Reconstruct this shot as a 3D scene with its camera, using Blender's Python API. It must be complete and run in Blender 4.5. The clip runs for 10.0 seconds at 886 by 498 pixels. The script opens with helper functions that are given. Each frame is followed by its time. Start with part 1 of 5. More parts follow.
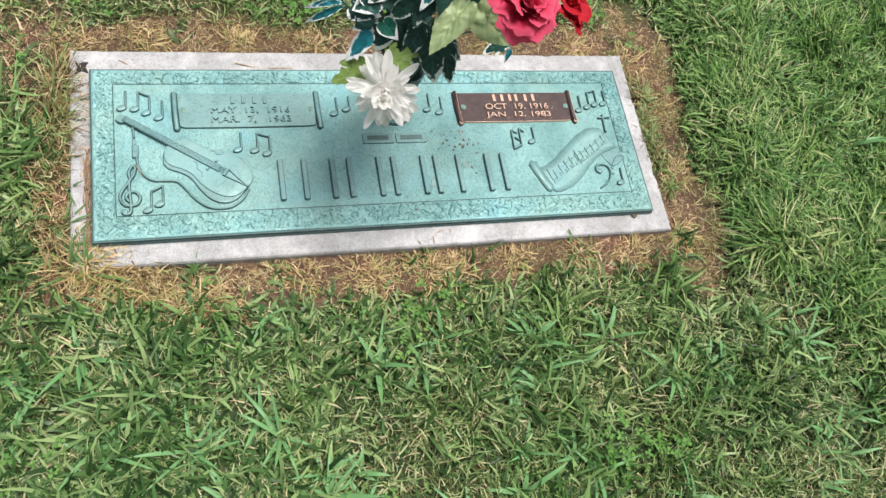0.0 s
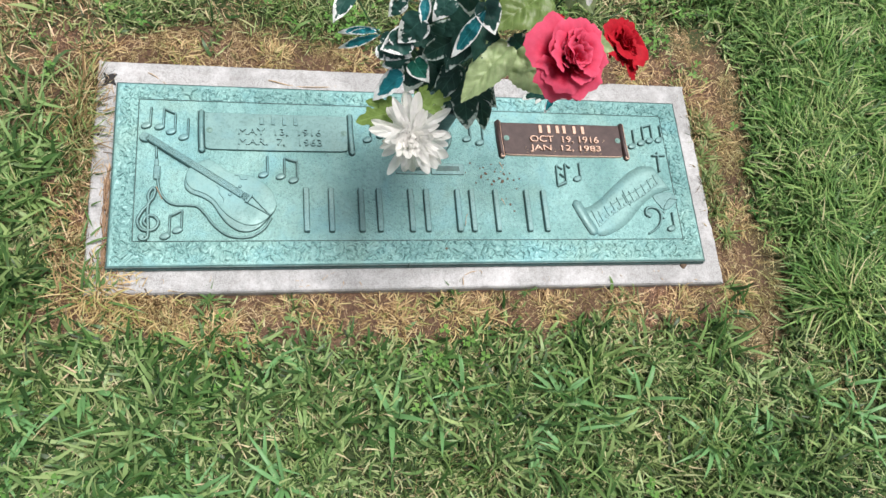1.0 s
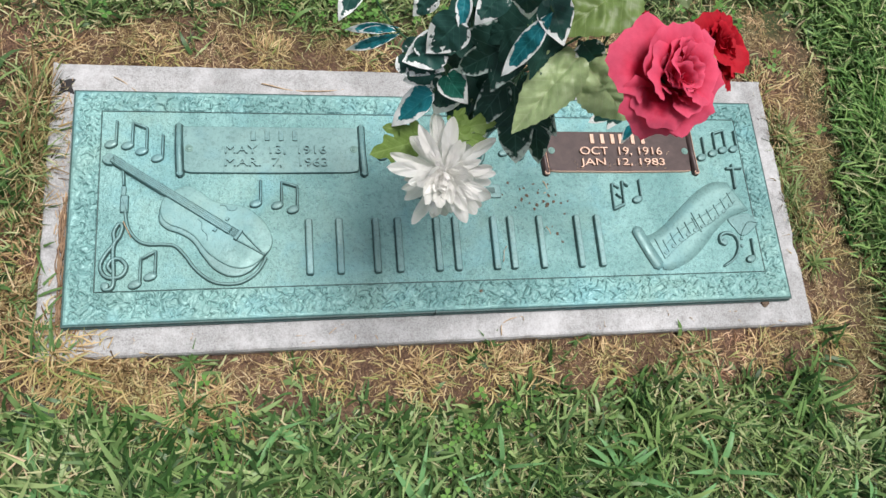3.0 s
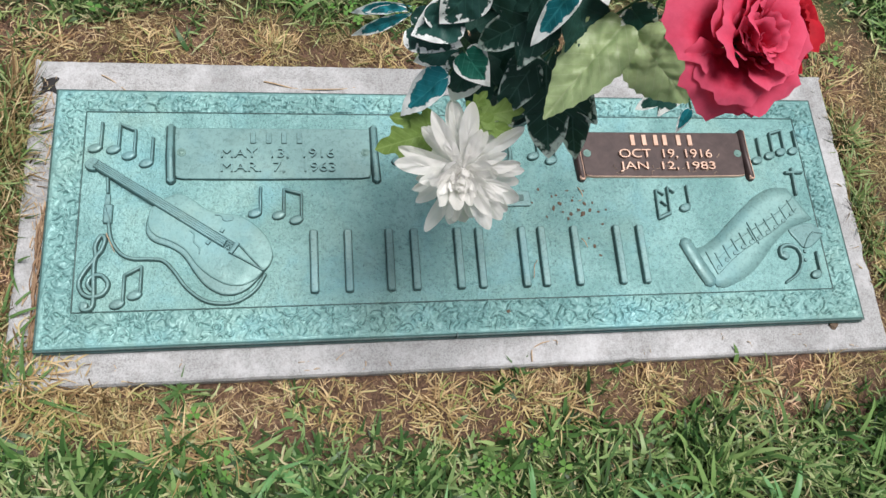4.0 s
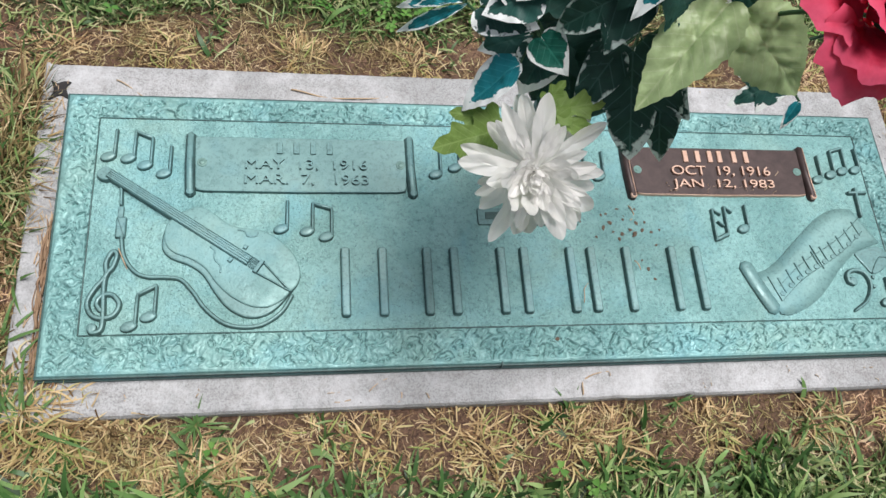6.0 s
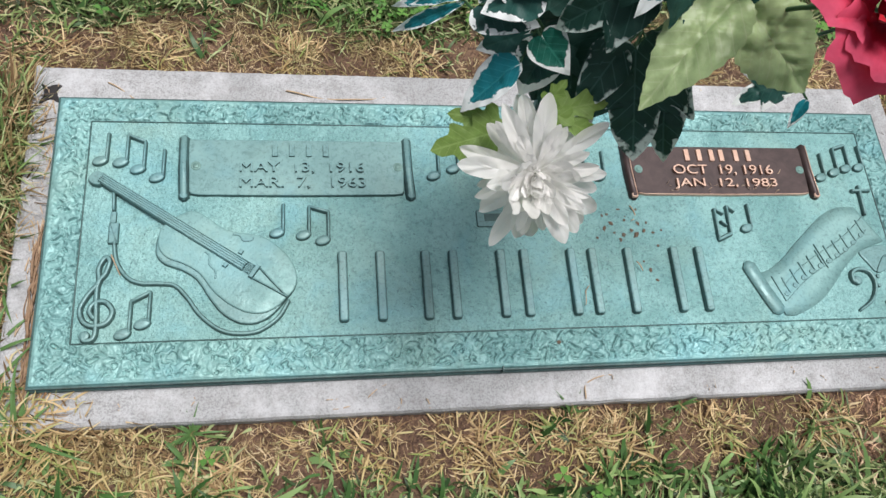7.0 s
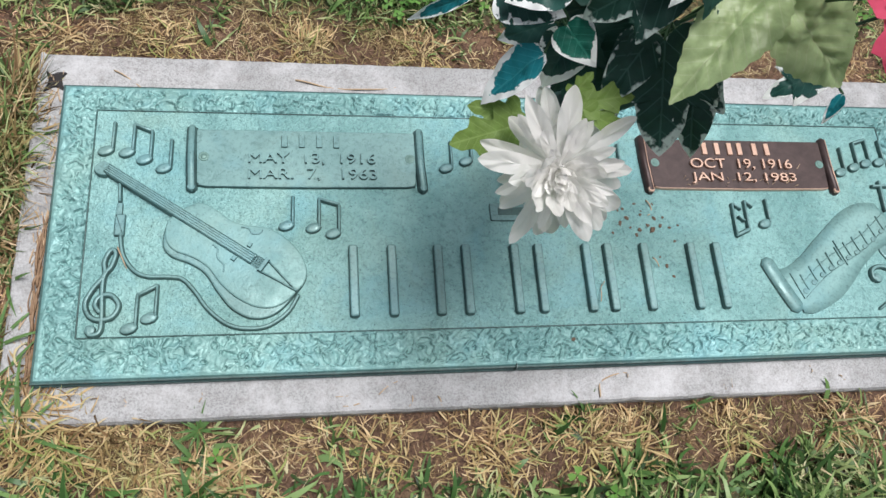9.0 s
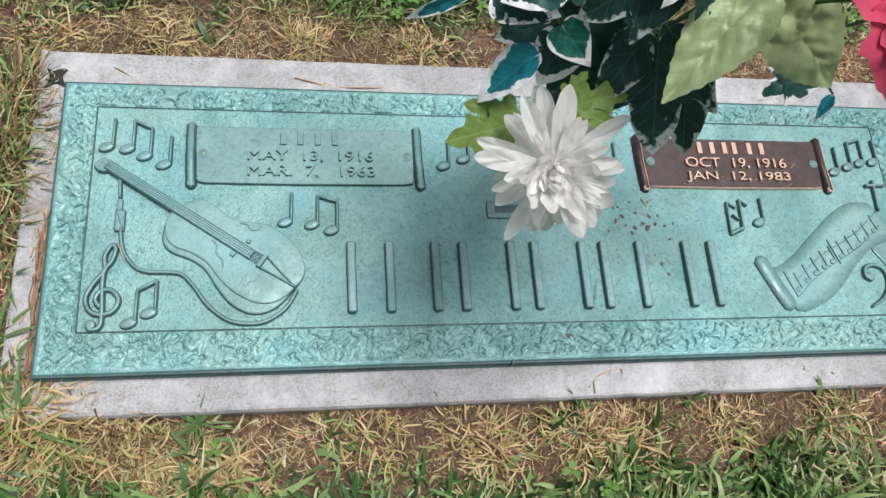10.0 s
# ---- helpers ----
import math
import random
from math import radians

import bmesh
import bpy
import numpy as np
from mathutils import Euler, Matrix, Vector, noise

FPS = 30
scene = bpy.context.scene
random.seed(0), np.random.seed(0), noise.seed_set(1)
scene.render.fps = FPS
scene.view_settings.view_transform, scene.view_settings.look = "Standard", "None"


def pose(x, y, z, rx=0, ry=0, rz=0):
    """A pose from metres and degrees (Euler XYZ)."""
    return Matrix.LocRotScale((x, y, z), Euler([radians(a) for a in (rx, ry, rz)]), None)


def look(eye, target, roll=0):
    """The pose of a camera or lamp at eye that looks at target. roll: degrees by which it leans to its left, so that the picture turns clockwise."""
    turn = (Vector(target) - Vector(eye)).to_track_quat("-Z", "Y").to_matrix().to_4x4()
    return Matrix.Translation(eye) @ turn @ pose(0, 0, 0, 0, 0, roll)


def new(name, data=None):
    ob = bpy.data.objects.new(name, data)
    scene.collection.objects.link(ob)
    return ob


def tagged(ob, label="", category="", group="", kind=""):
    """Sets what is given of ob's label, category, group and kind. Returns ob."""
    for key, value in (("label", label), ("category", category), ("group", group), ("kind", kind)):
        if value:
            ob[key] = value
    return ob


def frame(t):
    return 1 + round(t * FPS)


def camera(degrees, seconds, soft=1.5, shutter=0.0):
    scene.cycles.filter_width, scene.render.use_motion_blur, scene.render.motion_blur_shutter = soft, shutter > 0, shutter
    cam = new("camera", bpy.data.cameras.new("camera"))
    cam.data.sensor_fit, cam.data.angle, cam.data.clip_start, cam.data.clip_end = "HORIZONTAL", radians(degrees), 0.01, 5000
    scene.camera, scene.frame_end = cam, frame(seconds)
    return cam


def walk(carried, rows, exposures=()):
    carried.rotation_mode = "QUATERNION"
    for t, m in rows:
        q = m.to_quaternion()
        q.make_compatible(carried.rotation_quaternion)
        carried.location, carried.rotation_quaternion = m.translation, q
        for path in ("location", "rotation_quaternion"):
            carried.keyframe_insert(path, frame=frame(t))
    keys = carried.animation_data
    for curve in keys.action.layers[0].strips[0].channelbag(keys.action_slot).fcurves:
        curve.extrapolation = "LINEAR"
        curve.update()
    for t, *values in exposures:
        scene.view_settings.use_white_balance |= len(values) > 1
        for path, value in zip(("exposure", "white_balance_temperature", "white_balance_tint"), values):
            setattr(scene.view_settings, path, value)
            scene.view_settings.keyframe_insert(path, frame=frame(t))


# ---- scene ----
cam = camera(59.5, 10.0, soft=1.5)
PATH = [
    (0, (-0.382, -0.583, 1.382), (0.214, 0.111, -0.396), 33.4),
    (0.5, (-0.329, -0.502, 1.375), (0.2, 0.16, -0.436), 33.4),
    (1, (-0.303, -0.448, 1.353), (0.15, 0.215, -0.479), 31.6),
    (1.5, (-0.344, -0.375, 1.326), (0.118, 0.248, -0.518), 34.6),
    (2, (-0.359, -0.307, 1.268), (0.166, 0.268, -0.574), 40.1),
    (3.5, (-0.24, -0.235, 1.078), (0.126, 0.371, -0.792), 27.8),
    (4, (-0.237, -0.218, 1.015), (0.114, 0.424, -0.846), 25.8),
    (4.5, (-0.24, -0.211, 0.972), (0.12, 0.468, -0.874), 25.1),
    (5, (-0.263, -0.208, 0.94), (0.09, 0.502, -0.896), 24.1),
    (5.5, (-0.277, -0.206, 0.924), (0.078, 0.525, -0.903), 23.9),
    (7, (-0.275, -0.194, 0.904), (0.089, 0.534, -0.923), 23.8),
    (7.5, (-0.281, -0.185, 0.892), (0.086, 0.538, -0.936), 24.3),
    (8, (-0.284, -0.18, 0.887), (0.083, 0.533, -0.945), 24.6),
    (8.5, (-0.282, -0.179, 0.884), (0.079, 0.527, -0.952), 24.7),
    (9, (-0.284, -0.18, 0.886), (0.075, 0.522, -0.952), 24.7),
    (9.5, (-0.286, -0.181, 0.888), (0.073, 0.519, -0.951), 24.9),
    (10, (-0.284, -0.185, 0.894), (0.079, 0.513, -0.945), 25.3),
]
EXPOSURES = [(0, 0.28, 6450, 16), (2, 0.16, 6390, 16), (4, -0.01, 6310, 16), (10, -0.03, 6210, 16)]
walk(cam, [(t, look(eye, target, roll)) for t, eye, target, roll in PATH], EXPOSURES)

# ---- light: a thinly overcast sky with a broad, high sun ----
SUN_FROM = Vector((0.19, 0.06, 1.0)).normalized()
world = bpy.data.worlds.new("overcast_sky")
scene.world = world
world.use_nodes = True
wn = world.node_tree
sky = wn.nodes.new("ShaderNodeTexSky")
sky.sky_type = 'NISHITA'
sky.sun_disc = False
sky.sun_elevation = math.asin(SUN_FROM.z)
sky.sun_rotation = math.atan2(SUN_FROM.x, SUN_FROM.y)
sky.dust_density = 4.0
haze = wn.nodes.new("ShaderNodeMixRGB")
haze.inputs[0].default_value = 0.5
haze.inputs[2].default_value = (7.0, 7.0, 6.9, 1)
wn.links.new(sky.outputs[0], haze.inputs[1])
wn.links.new(haze.outputs[0], wn.nodes["Background"].inputs[0])
wn.nodes["Background"].inputs[1].default_value = 0.051
sun_data = bpy.data.lights.new("sun", 'SUN')
sun_data.energy, sun_data.angle, sun_data.color = 4.1, radians(29), (1.0, 0.96, 0.9)
sun = new("sun", sun_data)
sun.matrix_world = look(SUN_FROM * 20, (0, 0, 0))


# ---- materials ----
def material(name, rough=0.6, metal=0.0):
    m = bpy.data.materials.new(name)
    m.use_nodes = True
    nt = m.node_tree
    b = nt.nodes["Principled BSDF"]
    b.inputs["Roughness"].default_value, b.inputs["Metallic"].default_value = rough, metal
    return m, nt, b


def node(nt, kind, **values):
    n = nt.nodes.new(kind)
    for k, v in values.items():
        n.inputs[k].default_value = v
    return n


def coords(nt, kind="Object"):
    return nt.nodes.new("ShaderNodeTexCoord").outputs[kind]


def noise_out(nt, co, scale, detail=4, rough=0.6, distortion=0.0):
    n = node(nt, "ShaderNodeTexNoise", Scale=scale, Detail=detail, Roughness=rough, Distortion=distortion)
    nt.links.new(co, n.inputs["Vector"])
    return n.outputs["Fac"]


def ramp(nt, fac, *stops):
    r = nt.nodes.new("ShaderNodeValToRGB")
    while len(r.color_ramp.elements) < len(stops):
        r.color_ramp.elements.new(0.5)
    for e, (p, c) in zip(r.color_ramp.elements, stops):
        e.position, e.color = p, (*c, 1) if len(c) == 3 else c
    nt.links.new(fac, r.inputs[0])
    return r.outputs[0]


def grey(v):
    return (v, v, v)


def mix(nt, fac, a, b, mode='MIX'):
    n = nt.nodes.new("ShaderNodeMixRGB")
    n.blend_type = mode
    for s, v in zip(n.inputs, (fac, a, b)):
        if hasattr(v, "is_linked"):
            nt.links.new(v, s)
        else:
            s.default_value = v if isinstance(v, float) else (*v, 1)
    return n.outputs[0]


def bump(nt, b, height, strength, distance):
    n = node(nt, "ShaderNodeBump", Strength=strength, Distance=distance)
    nt.links.new(height, n.inputs["Height"])
    nt.links.new(n.outputs[0], b.inputs["Normal"])


def make_patina(name, light, mid, dark, rough, stipple, metal=0.15, depth=0.0012):
    m, nt, b = material(name, rough, metal)
    co = coords(nt)
    big = ramp(nt, noise_out(nt, co, 8, 6, 0.66, 0.5), (0.36, mid), (0.60, light))
    fine = ramp(nt, noise_out(nt, co, 190, 4, 0.7), (0.33, grey(1)), (0.5, grey(0)))
    col = mix(nt, 0.52, big, mix(nt, fine, big, dark))
    # olive and bluish bloom in broad patches
    olive = tuple(c * k for c, k in zip(light, (1.12, 0.92, 0.80)))
    blue = tuple(c * k for c, k in zip(light, (0.74, 0.92, 1.05)))
    col = mix(nt, ramp(nt, noise_out(nt, co, 5.5, 5, 0.6, 0.8), (0.48, grey(0)), (0.66, grey(0.6))), col, mix(nt, 0.5, col, olive))
    col = mix(nt, ramp(nt, noise_out(nt, co, 9, 5, 0.65, 0.4), (0.52, grey(0)), (0.68, grey(0.55))), col, blue)
    blot = ramp(nt, noise_out(nt, co, 38, 6, 0.7, 1.5), (0.56, grey(0)), (0.72, grey(0.6)))
    col = mix(nt, blot, col, mid)
    specks = ramp(nt, noise_out(nt, co, 420, 2, 0.5), (0.645, grey(0)), (0.72, grey(0.75)))
    col = mix(nt, specks, col, dark)
    nt.links.new(col, b.inputs["Base Color"])
    nt.links.new(ramp(nt, noise_out(nt, co, 60, 4), (0.3, grey(rough - 0.12)), (0.7, grey(rough + 0.15))), b.inputs["Roughness"])
    bump(nt, b, noise_out(nt, co, 340, 2, 0.5), stipple, depth)
    return m


PATINA = make_patina("green_patina", (0.292, 0.55, 0.525), (0.168, 0.365, 0.35), (0.06, 0.15, 0.155), 0.48, 1.0, depth=0.0034)
BORDER = make_patina("border_patina", (0.252, 0.485, 0.46), (0.142, 0.315, 0.305), (0.06, 0.15, 0.155), 0.48, 0.6)
RELIEF = make_patina("worn_relief_patina", (0.18, 0.345, 0.335), (0.12, 0.25, 0.245), (0.05, 0.11, 0.11), 0.42, 0.25)
EDGE = make_patina("dark_edge_patina_and_side_shade", (0.07, 0.15, 0.14), (0.045, 0.09, 0.085), (0.02, 0.035, 0.035), 0.5, 0.4)
BORDER_SLOPE_SHADE = make_patina("border_patina_slope_shade", (0.135, 0.29, 0.28), (0.09, 0.21, 0.20), (0.04, 0.09, 0.09), 0.5, 0.4)
PLATE_GREEN = make_patina("plate_patina", (0.195, 0.36, 0.345), (0.13, 0.265, 0.255), (0.06, 0.14, 0.135), 0.42, 0.2)
BODY_GREEN = make_patina("guitar_patina", (0.22, 0.41, 0.39), (0.15, 0.305, 0.295), (0.07, 0.16, 0.155), 0.5, 0.3)


def make_bronze(name, c1, c2, rough, metal):
    m, nt, b = material(name, rough, metal)
    co = coords(nt)
    nt.links.new(ramp(nt, noise_out(nt, co, 60, 6, 0.7, 0.5), (0.3, c1), (0.7, c2)), b.inputs["Base Color"])
    bump(nt, b, noise_out(nt, co, 500, 3), 0.3, 0.0005)
    return m


BRONZE = make_bronze("brown_bronze", (0.034, 0.023, 0.021), (0.078, 0.053, 0.048), 0.45, 0.3)
COPPER = make_bronze("polished_bronze_edge", (0.50, 0.32, 0.23), (0.66, 0.47, 0.36), 0.4, 0.35)
GREEN_SCREW = make_bronze("screw_patina", (0.12, 0.24, 0.21), (0.2, 0.34, 0.3), 0.5, 0.3)


def make_stone():
    m, nt, b = material("grey_granite", 0.75)
    co = coords(nt)
    base = ramp(nt, noise_out(nt, co, 5, 6, 0.65), (0.3, (0.375, 0.395, 0.39)), (0.7, (0.54, 0.56, 0.555)))
    base = mix(nt, ramp(nt, noise_out(nt, co, 420, 3, 0.7), (0.38, grey(0.65)), (0.54, grey(0))), base, (0.22, 0.22, 0.22))
    base = mix(nt, ramp(nt, noise_out(nt, co, 60, 8, 0.8, 0.2), (0.49, grey(0)), (0.68, grey(0.7))), base, (0.23, 0.215, 0.205))
    base = mix(nt, ramp(nt, noise_out(nt, co, 11, 8, 0.75, 0.0), (0.47, grey(0)), (0.68, grey(0.75))), base, (0.70, 0.72, 0.72))
    base = mix(nt, ramp(nt, noise_out(nt, co, 130, 4, 0.7), (0.66, grey(0)), (0.74, grey(0.7))), base, (0.12, 0.11, 0.10))
    nt.links.new(base, b.inputs["Base Color"])
    bump(nt, b, noise_out(nt, co, 300, 6, 0.75), 0.8, 0.0025)
    return m


STONE = make_stone()


def make_soil():
    m, nt, b = material("soil", 0.95)
    co = coords(nt)
    soil = ramp(nt, noise_out(nt, co, 14, 8, 0.7), (0.3, (0.075, 0.044, 0.028)), (0.55, (0.18, 0.108, 0.068)), (0.75, (0.33, 0.21, 0.13)))
    soil = mix(nt, ramp(nt, noise_out(nt, co, 240, 4, 0.7), (0.4, grey(0.85)), (0.55, grey(0))), soil, (0.045, 0.024, 0.016))
    soil = mix(nt, ramp(nt, noise_out(nt, co, 90, 3, 0.7, 3.0), (0.62, grey(0)), (0.68, grey(0.7))), soil, (0.40, 0.28, 0.16))
    # outside the bare strip the ground carries a felt of dead and living thatch
    sub_c = node(nt, "ShaderNodeVectorMath")
    sub_c.operation = 'SUBTRACT'
    sub_c.inputs[1].default_value = (0, 0.1875, 0)
    nt.links.new(co, sub_c.inputs[0])
    mag = node(nt, "ShaderNodeVectorMath")
    mag.operation = 'ABSOLUTE'
    nt.links.new(sub_c.outputs[0], mag.inputs[0])
    sep = nt.nodes.new("ShaderNodeSeparateXYZ")
    nt.links.new(mag.outputs[0], sep.inputs[0])

    def calc(op, p, q):
        n = nt.nodes.new("ShaderNodeMath")
        n.operation = op
        for sock, v in zip(n.inputs, (p, q)):
            if hasattr(v, "is_linked"):
                nt.links.new(v, sock)
            else:
                sock.default_value = v
        return n.outputs[0]
    d = calc('MAXIMUM', calc('SUBTRACT', sep.outputs[0], 0.606), calc('SUBTRACT', sep.outputs[1], 0.2255))
    d = calc('ADD', d, calc('MULTIPLY', calc('SUBTRACT', noise_out(nt, co, 7, 5, 0.6), 0.5), 0.16))
    far = ramp(nt, d, (0.085, grey(0)), (0.15, grey(1)))
    turf = ramp(nt, noise_out(nt, co, 30, 10, 0.75), (0.3, (0.018, 0.034, 0.012)), (0.55, (0.05, 0.08, 0.026)), (0.75, (0.11, 0.14, 0.052)))
    nt.links.new(mix(nt, far, soil, turf), b.inputs["Base Color"])
    bump(nt, b, noise_out(nt, co, 120, 8, 0.75), 0.9, 0.006)
    return m


SOIL = make_soil()


def make_blades(name, *stops, rough=0.42, trans=0.1):
    m, nt, b = material(name, rough)
    rnd = nt.nodes.new("ShaderNodeNewGeometry").outputs["Random Per Island"]
    col = ramp(nt, rnd, *stops)
    co = coords(nt)
    col = mix(nt, ramp(nt, noise_out(nt, co, 5, 4), (0.42, grey(0)), (0.6, grey(0.75))), col, mix(nt, 1.0, col, (0.62, 0.78, 0.55), 'MULTIPLY'))
    col = mix(nt, ramp(nt, noise_out(nt, co, 3.4, 5, 0.65), (0.48, grey(0)), (0.64, grey(0.8))), col, mix(nt, 1.0, col, (1.35, 1.14, 1.25), 'MULTIPLY'))
    nt.links.new(col, b.inputs["Base Color"])
    b.inputs["Specular IOR Level"].default_value = 0.22
    tr = nt.nodes.new("ShaderNodeBsdfTranslucent")
    nt.links.new(col, tr.inputs[0])
    ms = node(nt, "ShaderNodeMixShader")
    ms.inputs[0].default_value = trans
    nt.links.new(b.outputs[0], ms.inputs[1])
    nt.links.new(tr.outputs[0], ms.inputs[2])
    nt.links.new(ms.outputs[0], nt.nodes["Material Output"].inputs[0])
    return m


GRASS = make_blades("grass_blades", (0.0, (0.022, 0.044, 0.014)), (0.35, (0.085, 0.15, 0.046)), (0.7, (0.25, 0.355, 0.13)), (0.92, (0.50, 0.55, 0.30)), (0.97, (0.60, 0.52, 0.32)))
LUSH = make_blades("lush_blades", (0.0, (0.032, 0.085, 0.024)), (0.5, (0.145, 0.295, 0.082)), (0.9, (0.34, 0.49, 0.175)), (0.97, (0.48, 0.48, 0.27)))
BROAD = make_blades("broad_blades", (0.0, (0.016, 0.042, 0.013)), (0.5, (0.075, 0.168, 0.05)), (1.0, (0.31, 0.45, 0.18)), rough=0.36)
STRAW = make_blades("dry_blades", (0.0, (0.075, 0.045, 0.022)), (0.35, (0.22, 0.15, 0.075)), (0.7, (0.50, 0.38, 0.20)), (0.92, (0.76, 0.63, 0.40)), (0.97, (0.40, 0.40, 0.18)), rough=0.7, trans=0.15)
YELLOWED = make_blades("yellowing_blades", (0.0, (0.22, 0.13, 0.065)), (0.4, (0.52, 0.37, 0.185)), (0.75, (0.80, 0.63, 0.36)), (0.9, (0.34, 0.40, 0.13)), rough=0.65, trans=0.2)
LITTER = make_blades("brown_litter", (0.0, (0.07, 0.036, 0.022)), (0.5, (0.17, 0.10, 0.06)), (1.0, (0.33, 0.21, 0.125)), rough=0.8, trans=0.05)
CRAB = make_blades("crabgrass_blades", (0.0, (0.05, 0.15, 0.054)), (0.5, (0.13, 0.31, 0.114)), (1.0, (0.30, 0.50, 0.240)), rough=0.36)
CLOVER = make_blades("clover_leaflets", (0.0, (0.07, 0.2, 0.04)), (1.0, (0.17, 0.34, 0.08)), rough=0.55)


def make_leaf(name, inner, rim, rim_at, vein, rough=0.38, streak=0.25, trans=0.12, relief=0.4, spec=0.25, blend=0.02, veins=0.0, tip=0.0, blotch=0.0):
    """Cloth leaf: U runs from the middle (0) to the edge (1), V round the outline."""
    m, nt, b = material(name, rough)
    uv = coords(nt, "UV")
    sep = nt.nodes.new("ShaderNodeSeparateXYZ")
    nt.links.new(uv, sep.inputs[0])
    co = coords(nt)
    add = node(nt, "ShaderNodeMath")
    add.operation = 'MULTIPLY_ADD'
    nt.links.new(noise_out(nt, co, 90, 4, 0.6), add.inputs[0])
    add.inputs[1].default_value = streak * 2
    nt.links.new(sep.outputs[0], add.inputs[2])
    rnd = nt.nodes.new("ShaderNodeObjectInfo").outputs["Random"]
    mapped = nt.nodes.new("ShaderNodeVectorMath")
    nt.links.new(co, mapped.inputs[0])
    nt.links.new(rnd, mapped.inputs[1])
    mapped = mapped.outputs[0]
    reach = add.outputs[0]
    if tip or blotch:
        # the pale margin widens towards the tip and breaks up in blotches
        toward = node(nt, "ShaderNodeMath")
        toward.operation = 'PINGPONG'
        nt.links.new(sep.outputs[1], toward.inputs[0])
        toward.inputs[1].default_value = 0.5
        for value, gain, mid in ((toward.outputs[0], tip * 2, 0.2), (noise_out(nt, mapped, 75, 3, 0.55), blotch * 2, 0.5)):
            off = node(nt, "ShaderNodeMath")
            off.operation = 'SUBTRACT'
            nt.links.new(value, off.inputs[0])
            off.inputs[1].default_value = mid
            more = node(nt, "ShaderNodeMath")
            more.operation = 'MULTIPLY_ADD'
            nt.links.new(off.outputs[0], more.inputs[0])
            more.inputs[1].default_value = gain
            nt.links.new(reach, more.inputs[2])
            reach = more.outputs[0]
    half = node(nt, "ShaderNodeMath")
    half.operation = 'MULTIPLY'
    half.inputs[1].default_value = 0.5
    nt.links.new(reach, half.inputs[0])
    edge = ramp(nt, half.outputs[0], (rim_at / 2, grey(0)), (rim_at / 2 + blend, grey(1))) if rim_at < 1.5 else None
    tone = mix(nt, rnd, inner, tuple((0.62 if max(inner) < 0.8 else 0.93) * c for c in inner))
    tone = mix(nt, ramp(nt, noise_out(nt, co, 55, 5), (0.35, grey(0)), (0.7, grey(0.5))), tone, tuple(min(1, 1.5 * c + 0.01) for c in inner))
    if veins:
        # a midrib and side veins that slant from it
        axes = nt.nodes.new("ShaderNodeSeparateXYZ")
        nt.links.new(co, axes.inputs[0])

        def calc(op, p, q=0.0):
            n = nt.nodes.new("ShaderNodeMath")
            n.operation = op
            for sock, v in zip(n.inputs, (p, q)):
                if hasattr(v, "is_linked"):
                    nt.links.new(v, sock)
                else:
                    sock.default_value = v
            return n.outputs[0]
        ax = calc('ABSOLUTE', axes.outputs[0])
        slant = calc('FRACT', calc('MULTIPLY', calc('SUBTRACT', axes.outputs[1], calc('MULTIPLY', ax, 0.9)), veins))
        side = calc('LESS_THAN', slant, 0.09)
        rib = calc('LESS_THAN', ax, 0.0007)
        tone = mix(nt, calc('MULTIPLY', calc('MAXIMUM', side, rib), 0.55), tone, vein)
    col = mix(nt, edge, tone, rim) if edge else tone
    nt.links.new(col, b.inputs["Base Color"])
    b.inputs["Specular IOR Level"].default_value = spec
    weave = noise_out(nt, co, 420, 3)
    bump(nt, b, mix(nt, 0.5, noise_out(nt, co, 130, 3), weave), relief, 0.0015)
    tr = nt.nodes.new("ShaderNodeBsdfTranslucent")
    nt.links.new(col, tr.inputs[0])
    ms = node(nt, "ShaderNodeMixShader")
    ms.inputs[0].default_value = trans
    nt.links.new(b.outputs[0], ms.inputs[1])
    nt.links.new(tr.outputs[0], ms.inputs[2])
    nt.links.new(ms.outputs[0], nt.nodes["Material Output"].inputs[0])
    return m


IVY = make_leaf("dark_ivy_cloth", (0.016, 0.078, 0.064), (0.90, 0.95, 0.92), 1.24, (0.04, 0.13, 0.10), rough=0.5, streak=0.32, spec=0.35, blend=0.03, veins=130.0, tip=0.55, blotch=0.95)
IVY_BIG = make_leaf("large_ivy_cloth", (0.013, 0.064, 0.046), (0.62, 0.74, 0.68), 1.27, (0.06, 0.15, 0.12), rough=0.5, streak=0.34, spec=0.35, blend=0.05, veins=75.0, tip=0.2, blotch=0.5)
IVY_PLAIN = make_leaf("plain_ivy_cloth", (0.010, 0.052, 0.038), (0.4, 0.5, 0.45), 1.6, (0.025, 0.085, 0.065), rough=0.6, veins=90.0)
TEAL = make_leaf("teal_variegated_cloth", (0.012, 0.21, 0.25), (0.88, 0.94, 0.92), 1.08, (0.05, 0.33, 0.36), veins=150.0, tip=0.35, blotch=0.5)
EMERALD = make_leaf("emerald_variegated_cloth", (0.014, 0.17, 0.115), (0.90, 0.95, 0.90), 1.12, (0.05, 0.28, 0.2), veins=150.0, tip=0.5, blotch=0.4)
PALE = make_leaf("pale_green_cloth", (0.42, 0.56, 0.27), (0.3, 0.4, 0.15), 1.6, (0.50, 0.60, 0.34), rough=0.36, trans=0.3, relief=0.4, spec=0.4, veins=95.0)
